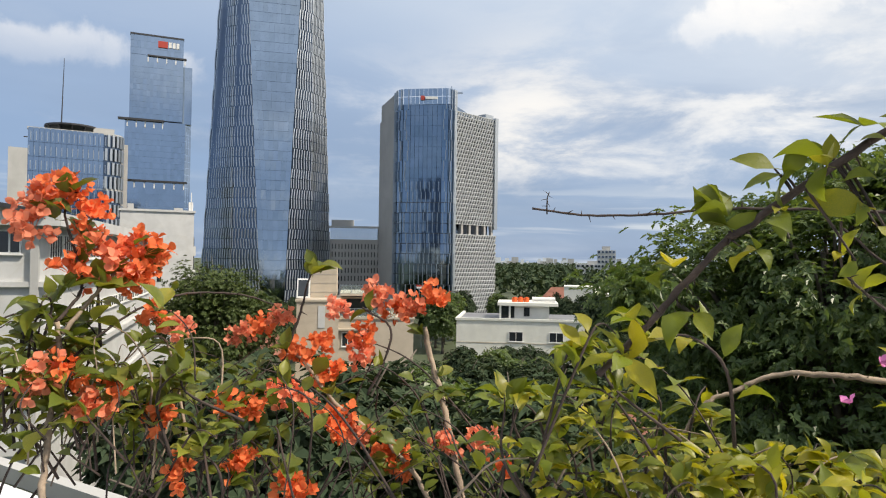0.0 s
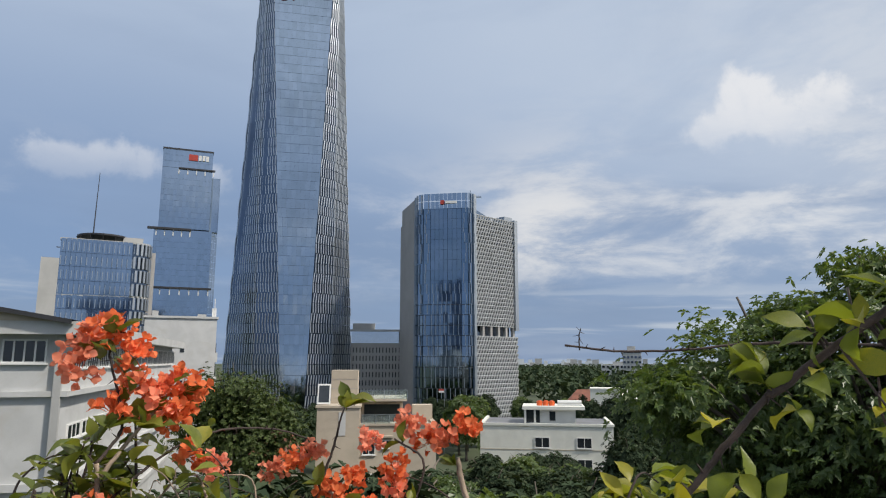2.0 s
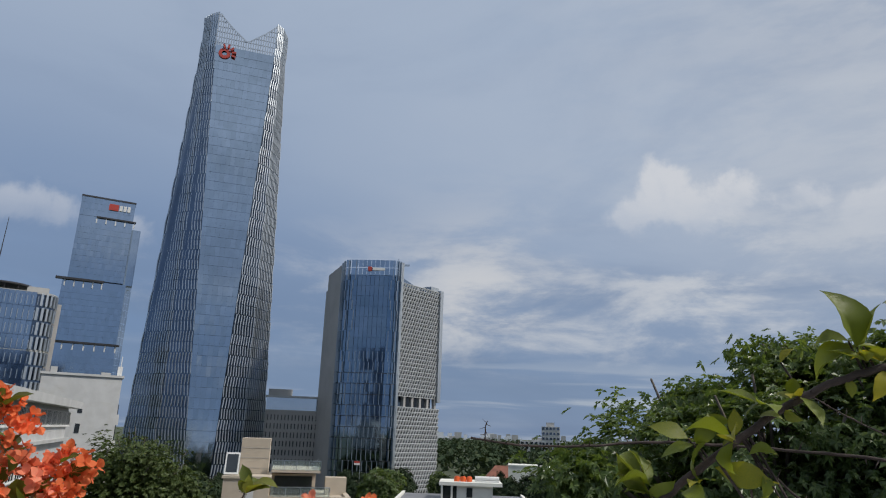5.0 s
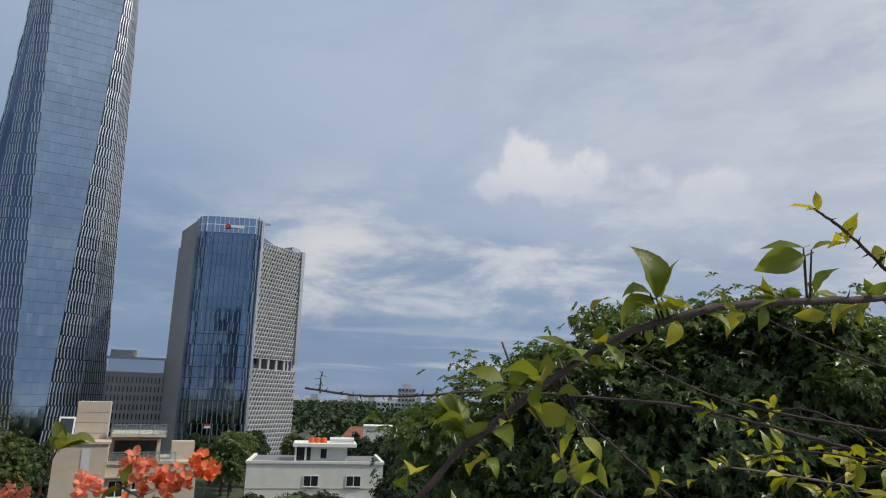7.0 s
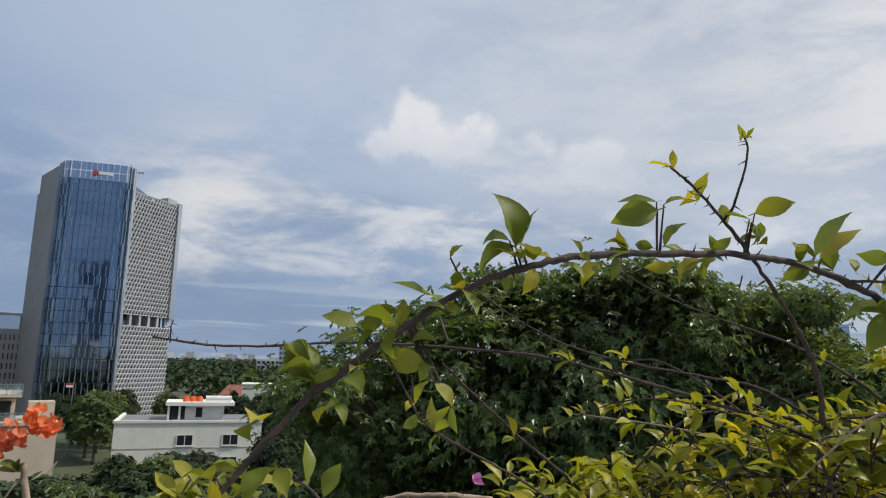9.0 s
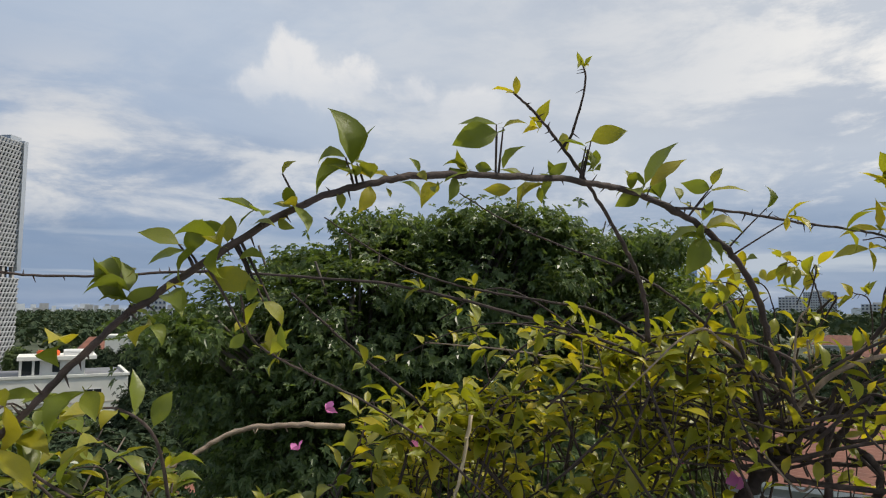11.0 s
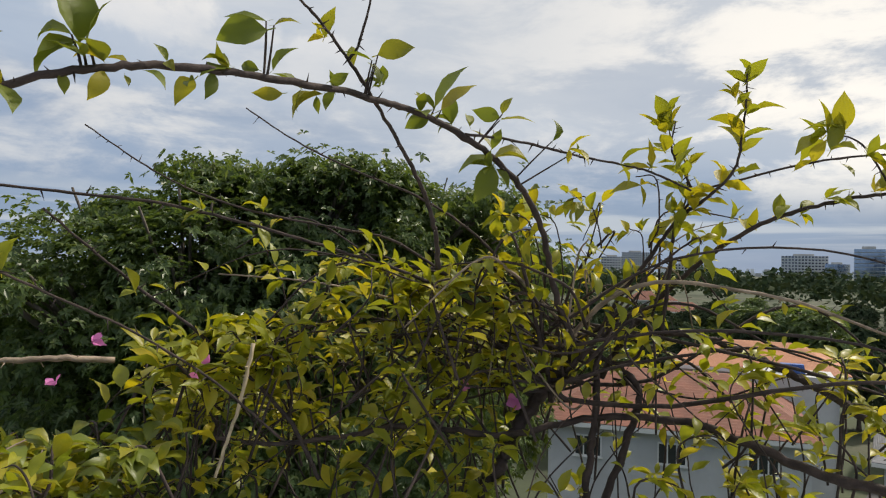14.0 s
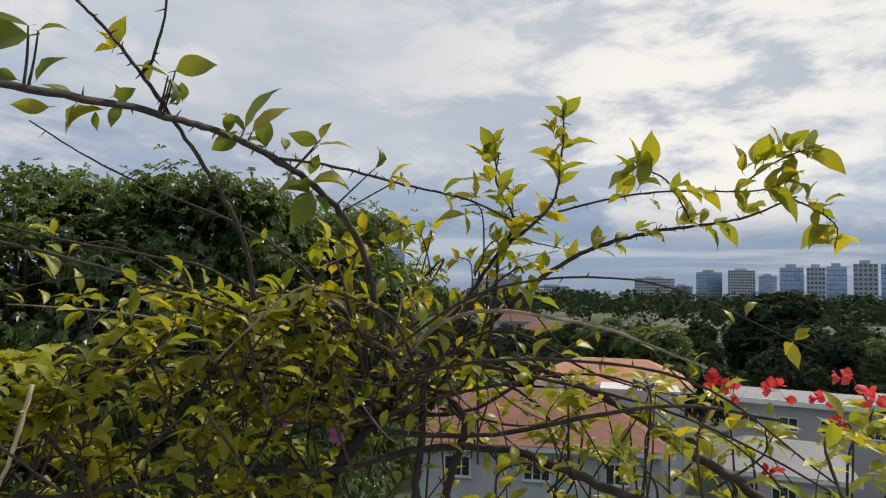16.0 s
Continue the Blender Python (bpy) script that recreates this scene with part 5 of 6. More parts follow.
def plant_trees():
    rnd = random.Random(77)
    houses = [(-11, 85, 11), (12, 110, 13), (30, 150, 7), (38, 151, 8), (31, 177, 9), (-28, 57, 17), (-41, 99, 9), (-20.5, 78, 5), (49, 18.5, 11), (67, 17, 10), (65, 2, 8), (86, 0, 14), (10.6, 49, 6), (8, 12.6, 7), (17.5, 12.5, 6)]
    free = lambda x, y, r: all(math.hypot(x - a, y - b) > c + r for a, b, c in houses)
    put = []

    def belt(n, az0, az1, r0, r1, slope, spread, lowest, hmax=18.0, wide=1.0, gap=0.8):
        tries = 0
        done = 0
        while done < n and tries < n * 12:
            tries += 1
            az, r = rnd.uniform(az0, az1), math.sqrt(rnd.uniform(r0 * r0, r1 * r1))
            p = way(az, 0) * r
            h = min(hmax, 20 - slope * r - rnd.uniform(0, spread))
            if h < lowest:
                continue
            rad = h * 0.34 * wide
            if not free(p.x, p.y, rad * 0.8) or any(math.hypot(p.x - a, p.y - b) < gap * (rad + c) * 0.75 for a, b, c in put):
                continue
            put.append((p.x, p.y, rad))
            garden_tree(p.x, p.y, h, wide * rnd.uniform(0.9, 1.15), turn=rnd.uniform(0, 360))
            done += 1

    belt(26, -22, 12, 24, 66, 0.150, 1.6, 6.0, wide=1.05)
    belt(10, -3, 10, 58, 96, 0.130, 1.0, 6.0)
    belt(34, -3, 26, 118, 215, 0.046, 3.0, 8.0)
    belt(18, -20, -6, 96, 215, 0.052, 2.0, 7.0)
    belt(16, 6, 40, 60, 120, 0.075, 2.5, 8.0)
    belt(30, 10, 45, 180, 320, 0.012, 3.0, 10.0, 17.5, 1.2)
    belt(36, 62, 100, 92, 240, 0.034, 4.0, 8.0, 18.0, 1.15)
    belt(14, 40, 66, 60, 200, 0.05, 3.0, 8.0, 17.0)
    belt(30, 58, 100, 70, 150, 0.085, 2.0, 5.0, wide=1.25, gap=0.6)
    garden_tree(152, 5.5, 20.6, 1.45, 1)
    garden_tree(24.5, 150.5, 13.0, 0.5, 2)


plant_trees()


def make_far_woods():
    rnd = random.Random(91)
    m = Mesh()
    for _ in range(2300):
        az = rnd.uniform(-8, 104)
        r = rnd.uniform(300, 1500)
        p = way(az, 0) * r
        h = rnd.uniform(9, 15.5) if az < 50 else rnd.uniform(13, 22) if r < 560 else rnd.uniform(7, 15)
        rad = rnd.uniform(4, 8)
        for _ in range(46):
            d = Vector((rnd.gauss(0, 1), rnd.gauss(0, 1), rnd.gauss(0, 1))).normalized()
            c = Vector((p.x, p.y, h - rad * 0.75)) + Vector((d.x * rad, d.y * rad, d.z * rad * 0.75)) * rnd.uniform(0.75, 1.05)
            a = Vector((rnd.uniform(-1, 1), rnd.uniform(-1, 1), rnd.uniform(-0.6, 0.6))).normalized() * rnd.uniform(1.0, 2.0)
            b = a.cross(d).normalized() * rnd.uniform(0.8, 1.6)
            m.poly([c - a, c - b * 0.8 + d * 0.4, c + a, c + b])
    tagged(part("far_woods", m, M["far_leaf"]), "distant dark green woods between the houses and the horizon", "woods", kind="stuff")


make_far_woods()


# ---- bougainvillea ----
def leaf_mesh(name, mat, rnd, wide=0.6, curl=0.25, fold=0.22):
    """A pointed oval leaf, 1 long along y, folded on its midrib, its tip curling down."""
    m = Mesh()
    m.smooth = True
    prof = ((0.0, 0.03), (0.08, 0.34), (0.20, 0.74), (0.34, 0.97), (0.48, 1.0), (0.63, 0.82), (0.78, 0.48), (0.90, 0.18), (1.0, 0.0))
    bend, twist = rnd.uniform(-0.14, 0.14), rnd.uniform(-0.35, 0.35)
    wav = rnd.uniform(0.01, 0.035)
    y = 0.0
    z = 0.0
    for k, (t, w) in enumerate(prof):
        # the midrib rises a little, then hooks down towards the tip
        if k:
            step = t - prof[k - 1][0]
            lean = 0.25 - curl * 2.6 * t * t
            y, z = y + step * math.cos(lean), z + step * math.sin(lean)
        x0 = bend * t * t
        hw = w * wide / 2
        wave = wav * math.sin(t * 15 + bend * 30) * w
        tw = twist * t * hw
        m.v += [(x0 - hw, y, z + fold * hw + wave - tw), (x0, y, z), (x0 + hw, y, z + fold * hw - wave + tw)]
    for k in range(len(prof) - 1):
        a, b = 3 * k, 3 * k + 3
        m.f += [(a, a + 1, b + 1, b), (a + 1, a + 2, b + 2, b + 1)]
    # stalk
    m.v += [(-0.014, -0.16, 0.02), (0.014, -0.16, 0.02), (0.012, 0.02, 0.0), (-0.012, 0.02, 0.0)]
    i = len(m.v) - 4
    m.f.append((i, i + 1, i + 2, i + 3))
    return m.data(name, mat)


RL = random.Random(404)
LEAVES = [leaf_mesh("leaf", M["leaf"], RL, RL.uniform(0.38, 0.50), RL.uniform(0.05, 0.55), RL.uniform(0.2, 0.8)) for _ in range(9)]
# broader leaves, in the tone with the dimmer light painted in
LEAVES_WIDE = [leaf_mesh("leaf", M["leaf_shade_tone"], RL, RL.uniform(0.44, 0.58), RL.uniform(0.05, 0.55), RL.uniform(0.15, 0.7)) for _ in range(9)]
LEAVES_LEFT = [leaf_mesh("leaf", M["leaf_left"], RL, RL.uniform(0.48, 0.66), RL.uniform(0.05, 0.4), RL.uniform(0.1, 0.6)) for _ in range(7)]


def leaf_pose(base, d, up, length):
    """The pose of a leaf that grows from base along d, its face towards up."""
    d = d.normalized()
    x = d.cross(up)
    x = x.normalized() if x.length > 1e-4 else d.orthogonal().normalized()
    z = x.cross(d)
    return Matrix(((x.x, d.x, z.x, base.x), (x.y, d.y, z.y, base.y), (x.z, d.z, z.z, base.z), (0, 0, 0, 1))) @ Matrix.Diagonal((length, length, length, 1))


def put_leaf(root, data, base, d, up, length):
    ob = new("leaf", data)
    ob.parent = root
    ob.matrix_basis = root.matrix_basis.inverted() @ leaf_pose(base, d, up, length)


def add_leaf(mesh, data, base, d, up, length):
    """The same leaf, joined into a larger mesh."""
    m = leaf_pose(base, d, up, length)
    i = len(mesh.v)
    mesh.v += [tuple(m @ v.co) for v in data.vertices]
    mesh.f += [tuple(i + k for k in p.vertices) for p in data.polygons]


def branch(root, pts, r0, r1, mat="bark", per=8, thorns=True, label="", rough=0.25):
    """A woody stem through pts, thick at its last end, with nodes and thorns. Returns its points."""
    line = spline(pts, per)
    n = len(line)
    rnd = random.Random(int(abs(pts[0][0]) * 977 + abs(pts[0][2]) * 1311) % 99991)
    m = Mesh()
    m.smooth = True
    rad = []
    for k in range(n):
        r = r1 + (r0 - r1) * k / (n - 1)
        rad.append(r * (1 + rough * (rnd.random() - 0.4) * (1.6 if k % 5 == 0 else 0.5)))
    wob = [p + Vector((rnd.uniform(-1, 1), rnd.uniform(-1, 1), rnd.uniform(-1, 1))) * rad[k] * 0.35 for k, p in enumerate(line)]
    m.tube(wob, rad, 8)
    if thorns:
        for k in range(2, n - 2):
            if rnd.random() < 0.45:
                d = (line[k + 1] - line[k - 1]).normalized()
                o = d.cross(Vector((rnd.uniform(-1, 1), rnd.uniform(-1, 1), rnd.uniform(-1, 1)))).normalized()
                L = rnd.uniform(0.007, 0.017)
                m.tube([line[k], line[k] + (o + d * rnd.uniform(-0.5, 0.5)) * L], [min(0.0016, rad[k] * 0.7), 0.0002], 5)
    inv = root.matrix_basis.inverted()
    m.v = [tuple(inv @ Vector(v)) for v in m.v]
    part("branch", m, M[mat], root, label)
    return line


def dress(root, line, rnd, n, size, s0=0.0, s1=1.0, data=LEAVES, reach=0.02, up_bias=0.3):
    """Leaves of their own along a stem, in tufts of two to four on short spurs."""
    left = n
    while left > 0:
        s = s0 + (s1 - s0) * (1 - (left - rnd.random()) / n)
        i = min(len(line) - 2, max(1, int(s * (len(line) - 1))))
        d = (line[i - 1] - line[i + 1]).normalized()
        side = d.cross(Vector((rnd.uniform(-1, 1), rnd.uniform(-1, 1), rnd.uniform(-1, 1)))).normalized()
        spur = line[i] + (side + Vector((0, 0, up_bias))).normalized() * reach * rnd.uniform(0.1, 1)
        turn = rnd.uniform(0, 6.283)
        a = side.cross(d)
        tuft = min(left, rnd.choice((1, 2, 3, 3, 4)))
        for k in range(tuft):
            w = turn + 6.283 * k / tuft + rnd.uniform(-0.5, 0.5)
            g = (d * rnd.uniform(0.2, 0.8) + side * rnd.uniform(0.3, 0.8) + (a * math.cos(w) + d.cross(a) * math.sin(w)) * 0.9 + Vector((0, 0, up_bias * rnd.uniform(-0.4, 1)))).normalized()
            up = Vector((rnd.uniform(-0.7, 0.7), rnd.uniform(-0.7, 0.7), 1.0)).normalized()
            put_leaf(root, rnd.choice(data), spur, g, up, size * rnd.uniform(0.55, 1.2))
        left -= tuft


def bract(m, base, d, up, L, rnd, hub):
    """One papery bract: a broad cupped oval with a point."""
    x = d.cross(up).normalized()
    z = x.cross(d)
    cup = rnd.uniform(0.1, 0.5)
    i = len(m.v)
    for t, w in ((0.0, 0.08), (0.25, 0.75), (0.55, 1.0), (0.82, 0.6), (1.0, 0.02)):
        hw = w * 0.45 * L
        zz = cup * L * (t * t) * 0.5
        r = lambda: rnd.uniform(-0.13, 0.13) * L
        m.v += [tuple(base + d * (t * L) - x * hw + z * (zz + 0.25 * hw + r())), tuple(base + d * (t * L) + z * (zz + r() * 0.5)), tuple(base + d * (t * L) + x * hw + z * (zz + 0.25 * hw + r()))]
    m.f.append((hub, i, i + 2))
    for k in range(4):
        a, b = i + 3 * k, i + 3 * k + 3
        m.f += [(a, a + 1, b + 1, b), (a + 1, a + 2, b + 2, b + 1)]


def flower_mesh(mat, seed, groups, size=0.034, spread=0.024):
    """A head of papery bracts in threes."""
    rnd = random.Random(seed)
    m = Mesh()
    m.smooth = True
    m.v.append((0, 0, -spread * 0.6))
    for _ in range(groups):
        c = Vector((rnd.gauss(0, 1), rnd.gauss(0, 1), rnd.gauss(0, 0.8))) * spread * 0.75
        axis = (c + Vector((rnd.uniform(-0.02, 0.02), rnd.uniform(-0.02, 0.02), 0.012))).normalized()
        a = axis.orthogonal().normalized()
        b = axis.cross(a)
        w0 = rnd.uniform(0, 6.3)
        for k in range(3):
            w = w0 + 2.094 * k
            d = ((a * math.cos(w) + b * math.sin(w)) * 0.8 + axis * rnd.uniform(0.3, 0.9)).normalized()
            bract(m, c, d, axis, size * rnd.uniform(0.75, 1.15), rnd, 0)
    return m.data("flower", M[mat])


ORANGE = [flower_mesh("orange_bract", 700 + k, 26, 0.0175, 0.021) for k in range(5)]
PINK = [flower_mesh("pink_bract", 720 + k, 1, 0.032, 0.006) for k in range(2)]
RED = [flower_mesh("red_bract", 740 + k, 6, 0.019, 0.016) for k in range(2)]


def put_flowers(root, data, places, rnd, size=1.0, label=""):
    for p in places:
        ob = new("flower", rnd.choice(data))
        ob.parent = root
        s = size * rnd.uniform(0.8, 1.2)
        ob.matrix_basis = root.matrix_basis.inverted() @ pose(*p, rnd.uniform(-50, 50), rnd.uniform(-50, 50), rnd.uniform(0, 360)) @ Matrix.Diagonal((s, s, s, 1))
        tagged(ob, label)


def thicket(root, rnd, az0, az1, top, bottom, d0, d1, twigs, leaves, size, data, bark="bark", long=0.18, eye=(0.0, 0.0)):
    """Fine leafy twigs over a stretch of the bush; joined, as nobody could count them."""
    t, f = Mesh(), Mesh()
    t.smooth = f.smooth = True
    for _ in range(twigs):
        az = rnd.uniform(az0, az1)
        el = bottom + (top - bottom) * rnd.random() ** 0.75
        tip = Vector((*eye, EYE)) + way(az, el) * rnd.uniform(d0, d1)
        lean = Vector((rnd.uniform(-1, 1), rnd.uniform(-0.6, 0.6), 0)) * long * 0.8
        foot = tip + lean + Vector((0, 0, -long * rnd.uniform(0.5, 1.0)))
        mid = tip.lerp(foot, 0.5) + Vector((rnd.uniform(-0.05, 0.05), rnd.uniform(-0.05, 0.05), rnd.uniform(0.0, 0.07)))
        line = spline([tip, tip.lerp(mid, 0.5) + Vector((0, 0, 0.02)), mid, foot], 5)
        r = rnd.uniform(0.0012, 0.0026)
        t.tube(line, [r * (0.45 + 0.75 * k / len(line)) for k in range(len(line))], 5)
        for k in range(leaves):
            s = rnd.random() ** 1.3 * 0.85
            i = min(len(line) - 2, max(1, int(s * (len(line) - 1))))
            d = (line[i - 1] - line[i + 1]).normalized()
            side = d.cross(Vector((rnd.uniform(-1, 1), rnd.uniform(-1, 1), rnd.uniform(-1, 1)))).normalized()
            g = d * rnd.uniform(0.2, 1.0) + side
            g = Vector((g.x, g.y, g.z * 0.45 + rnd.uniform(-0.25, 0.3))).normalized()
            up = Vector((rnd.uniform(-0.45, 0.6), rnd.uniform(-0.6, 0.35), 1)).normalized()
            add_leaf(f, rnd.choice(data), line[i] + g * 0.006, g, up, size * rnd.uniform(0.55, 1.2))
    inv = root.matrix_basis.inverted()
    for m in (t, f):
        m.v = [tuple(inv @ Vector(v)) for v in m.v]
    part("twig_tangle", t, M[bark], root, kind="stuff")
    part("foliage", f, data[0].materials[0], root, kind="stuff")


def fan(root, rnd, hub, n, az0, az1, el0, el1, d0, d1, size, leaves, data, thick=0.0022):
    """Woody shoots that spread from one crown in low arches, with small leaves."""
    f = Mesh()
    f.smooth = True
    for _ in range(n):
        tip = Vector((0.2, -0.06, EYE)) + way(rnd.uniform(az0, az1), rnd.uniform(el0, el1)) * rnd.uniform(d0, d1)
        foot = hub + Vector((rnd.uniform(-0.06, 0.06), rnd.uniform(-0.06, 0.06), rnd.uniform(-0.1, 0.04)))
        a = tip.lerp(foot, 0.33) + Vector((rnd.uniform(-0.05, 0.05), rnd.uniform(-0.05, 0.05), rnd.uniform(0.02, 0.15)))
        b = tip.lerp(foot, 0.7) + Vector((rnd.uniform(-0.04, 0.04), rnd.uniform(-0.04, 0.04), rnd.uniform(-0.02, 0.12)))
        t = thick * rnd.uniform(0.7, 1.6)
        line = branch(root, [tuple(p) for p in (tip, a, b, foot)], t, t * 0.4, "bark" if rnd.random() < 0.9 else "bark_light", 7)
        for _ in range(leaves):
            i = min(len(line) - 2, max(1, int(rnd.random() ** 1.2 * 0.85 * len(line))))
            d = (line[i - 1] - line[i + 1]).normalized()
            side = d.cross(Vector((rnd.uniform(-1, 1), rnd.uniform(-1, 1), rnd.uniform(-1, 1)))).normalized()
            g = (d * rnd.uniform(0.2, 1.0) + side + Vector((0, 0, rnd.uniform(-0.2, 0.4)))).normalized()
            add_leaf(f, rnd.choice(data), line[i] + g * 0.006, g, Vector((rnd.uniform(-0.45, 0.6), rnd.uniform(-0.6, 0.35), 1)).normalized(), size * rnd.uniform(0.5, 1.25))
    inv = root.matrix_basis.inverted()
    f.v = [tuple(inv @ Vector(v)) for v in f.v]
    part("foliage", f, data[0].materials[0], root, kind="stuff")


# the pink bush: an arching cane and a fan of stems from one crown
pink_bush = thing("bougainvillea_bush", pose(1.22, 0.62, 18.98), "straggling bougainvillea with yellow-green leaves and few pink flowers", "shrub")
RB = random.Random(808)
arch = branch(pink_bush, [(0.141, 0.602, 19.897), (0.177, 0.605, 19.933), (0.216, 0.604, 19.976), (0.26, 0.608, 20.023), (0.266, 0.603, 20.027), (0.332, 0.595, 20.077), (0.416, 0.578, 20.133), (0.483, 0.562, 20.16), (0.548, 0.555, 20.175), (0.654, 0.549, 20.187), (0.812, 0.563, 20.202), (0.908, 0.562, 20.2), (1.018, 0.542, 20.173), (1.11, 0.521, 20.121), (1.178, 0.512, 20.049), (1.223, 0.511, 19.946), (1.248, 0.485, 19.852)], 0.0056, 0.0028, label="long arching brown cane")
# leaves of the cane: place along it, twig angle, twig length, leaf angle, leaf length (degrees as seen from the balcony)
ARCH_LEAVES_LOW = [(0.128, 107, 0.01, 131, 0.05), (0.13, 126, 0.012, 16, 0.034), (0.13, 124, 0.01, 173, 0.029), (0.175, 124, 0.028, 164, 0.043), (0.178, 125, 0.019, 63, 0.038), (0.175, 120, 0.02, -156, 0.038), (0.206, 120, 0.018, 167, 0.024), (0.203, 124, 0.005, 92, 0.03), (0.198, 111, 0.007, -101, 0.018), (0.213, 115, 0.012, 41, 0.031), (0.223, 102, 0.007, 6, 0.026), (0.203, -56, 0.016, 9, 0.03), (0.208, -64, 0.045, 167, 0.053), (0.206, -63, 0.037, -84, 0.028), (0.206, -61, 0.064, -44, 0.035), (0.211, -63, 0.093, -57, 0.029), (0.183, -59, 0.078, -130, 0.022), (0.241, -1, 0.001, -36, 0.022), (0.253, 100, 0.003, 169, 0.022)]
ARCH_LEAVES_MID = [(0.258, 116, 0.039, 45, 0.021), (0.306, 106, 0.025, 105, 0.074), (0.311, 109, 0.024, 63, 0.051), (0.306, 106, 0.025, -149, 0.062), (0.303, 107, 0.033, 180, 0.039), (0.291, 5, 0.001, -95, 0.021), (0.316, -78, 0.003, -103, 0.036), (0.341, -67, 0.005, -34, 0.035), (0.333, 116, 0.002, 170, 0.024), (0.328, -73, 0.009, -76, 0.013), (0.393, -66, 0.002, -106, 0.034), (0.406, 87, 0.007, 160, 0.035), (0.431, 86, 0.007, 162, 0.026), (0.436, 88, 0.053, -160, 0.066), (0.436, 89, 0.063, -170, 0.049), (0.439, 84, 0.06, 12, 0.033), (0.444, 85, 0.009, 47, 0.043), (0.501, -96, 0.008, -146, 0.056), (0.494, -95, 0.012, -71, 0.023)]
ARCH_LEAVES_FAR = [(0.456, -94, 0.015, -171, 0.032), (0.509, 92, 0.009, 22, 0.026), (0.554, 79, 0.049, 180, 0.037), (0.559, 78, 0.058, 21, 0.049), (0.556, 77, 0.046, -81, 0.034), (0.644, 68, 0.019, 51, 0.072), (0.652, 66, 0.019, 36, 0.064), (0.644, 62, 0.015, 149, 0.037), (0.642, 72, 0.004, -152, 0.041), (0.712, 49, 0.054, -5, 0.053), (0.712, 52, 0.057, 168, 0.044), (0.712, 52, 0.064, 67, 0.03), (0.737, 30, 0.002, -155, 0.059), (0.739, 169, 0.001, 2, 0.062), (0.744, -128, 0.009, -117, 0.065), (0.749, -126, 0.01, -62, 0.034), (0.777, 46, 0.091, 80, 0.039), (0.787, 32, 0.115, 87, 0.019)]
SEE_R, SEE_F = Vector((math.cos(radians(40)), -math.sin(radians(40)), 0)), Vector((math.sin(radians(40)), math.cos(radians(40)), 0))


def on_view(a):
    return SEE_R * math.cos(radians(a)) + Vector((0, 0, 1)) * math.sin(radians(a))


def along(line, s):
    d = [0.0]
    for a, b in zip(line, line[1:]):
        d.append(d[-1] + (b - a).length)
    for k in range(len(line) - 1):
        if d[k + 1] >= s * d[-1]:
            return line[k].lerp(line[k + 1], (s * d[-1] - d[k]) / max(1e-9, d[k + 1] - d[k]))
    return line[-1]


for s, ta, tl, la, ll in [(*q[:4], q[4] * 0.88) for q in ARCH_LEAVES_LOW + ARCH_LEAVES_MID] + ARCH_LEAVES_FAR:
    foot = along(arch, s)
    base = foot + on_view(ta) * tl
    if tl > 0.016:
        q = Mesh()
        q.smooth = True
        pts = spline([base, base.lerp(foot, 0.5) + SEE_F * 0.004, foot], 4)
        q.tube(pts, [0.0009 + 0.0008 * k / len(pts) for k in range(len(pts))], 6)
        inv = pink_bush.matrix_basis.inverted()
        q.v = [tuple(inv @ Vector(v)) for v in q.v]
        part("twig", q, M["bark"], pink_bush)
    up = (on_view(la + 90 * RB.choice((-1, 1))) * RB.uniform(0.2, 0.8) - SEE_F * RB.uniform(0.3, 1.0) + Vector((0, 0, 0.4))).normalized()
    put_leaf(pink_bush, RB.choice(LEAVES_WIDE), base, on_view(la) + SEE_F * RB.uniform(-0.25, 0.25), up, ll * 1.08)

line = branch(pink_bush, [(0.727, 0.601, 20.319), (0.766, 0.593, 20.29), (0.804, 0.584, 20.252), (0.853, 0.579, 20.201), (0.925, 0.588, 20.139), (0.976, 0.597, 20.091), (1.02, 0.61, 20.03), (1.054, 0.631, 19.975)], 0.0042, 0.0016, "bark")
dress(pink_bush, line, RB, 8, 0.036, 0, 0.35)
line = branch(pink_bush, [(0.781, 0.528, 20.357), (0.8, 0.538, 20.33), (0.81, 0.571, 20.27), (0.804, 0.584, 20.252)], 0.0022, 0.001, "bark")
dress(pink_bush, line, RB, 4, 0.022, 0, 0.8)
line = branch(pink_bush, [(1.333, 0.317, 20.115), (1.292, 0.368, 20.144), (1.242, 0.408, 20.156), (1.19, 0.448, 20.164), (1.139, 0.478, 20.173), (1.069, 0.515, 20.181), (1.004, 0.542, 20.18)], 0.0022, 0.0018, "bark")
dress(pink_bush, line, RB, 12, 0.042, 0, 1)
line = branch(pink_bush, [(1.376, 0.242, 20.31), (1.386, 0.246, 20.266), (1.394, 0.253, 20.22), (1.401, 0.268, 20.155), (1.394, 0.312, 20.108), (1.382, 0.357, 20.07), (1.367, 0.401, 20.004), (1.347, 0.445, 19.937), (1.32, 0.485, 19.844)], 0.0045, 0.0012, "bark")
dress(pink_bush, line, RB, 40, 0.056, 0, 0.75)
line = branch(pink_bush, [(1.357, 0.354, 20.24), (1.365, 0.362, 20.188), (1.385, 0.334, 20.119), (1.381, 0.361, 20.06), (1.389, 0.374, 19.979), (1.388, 0.387, 19.858)], 0.004, 0.0012, "bark")
dress(pink_bush, line, RB, 30, 0.055, 0, 0.8)
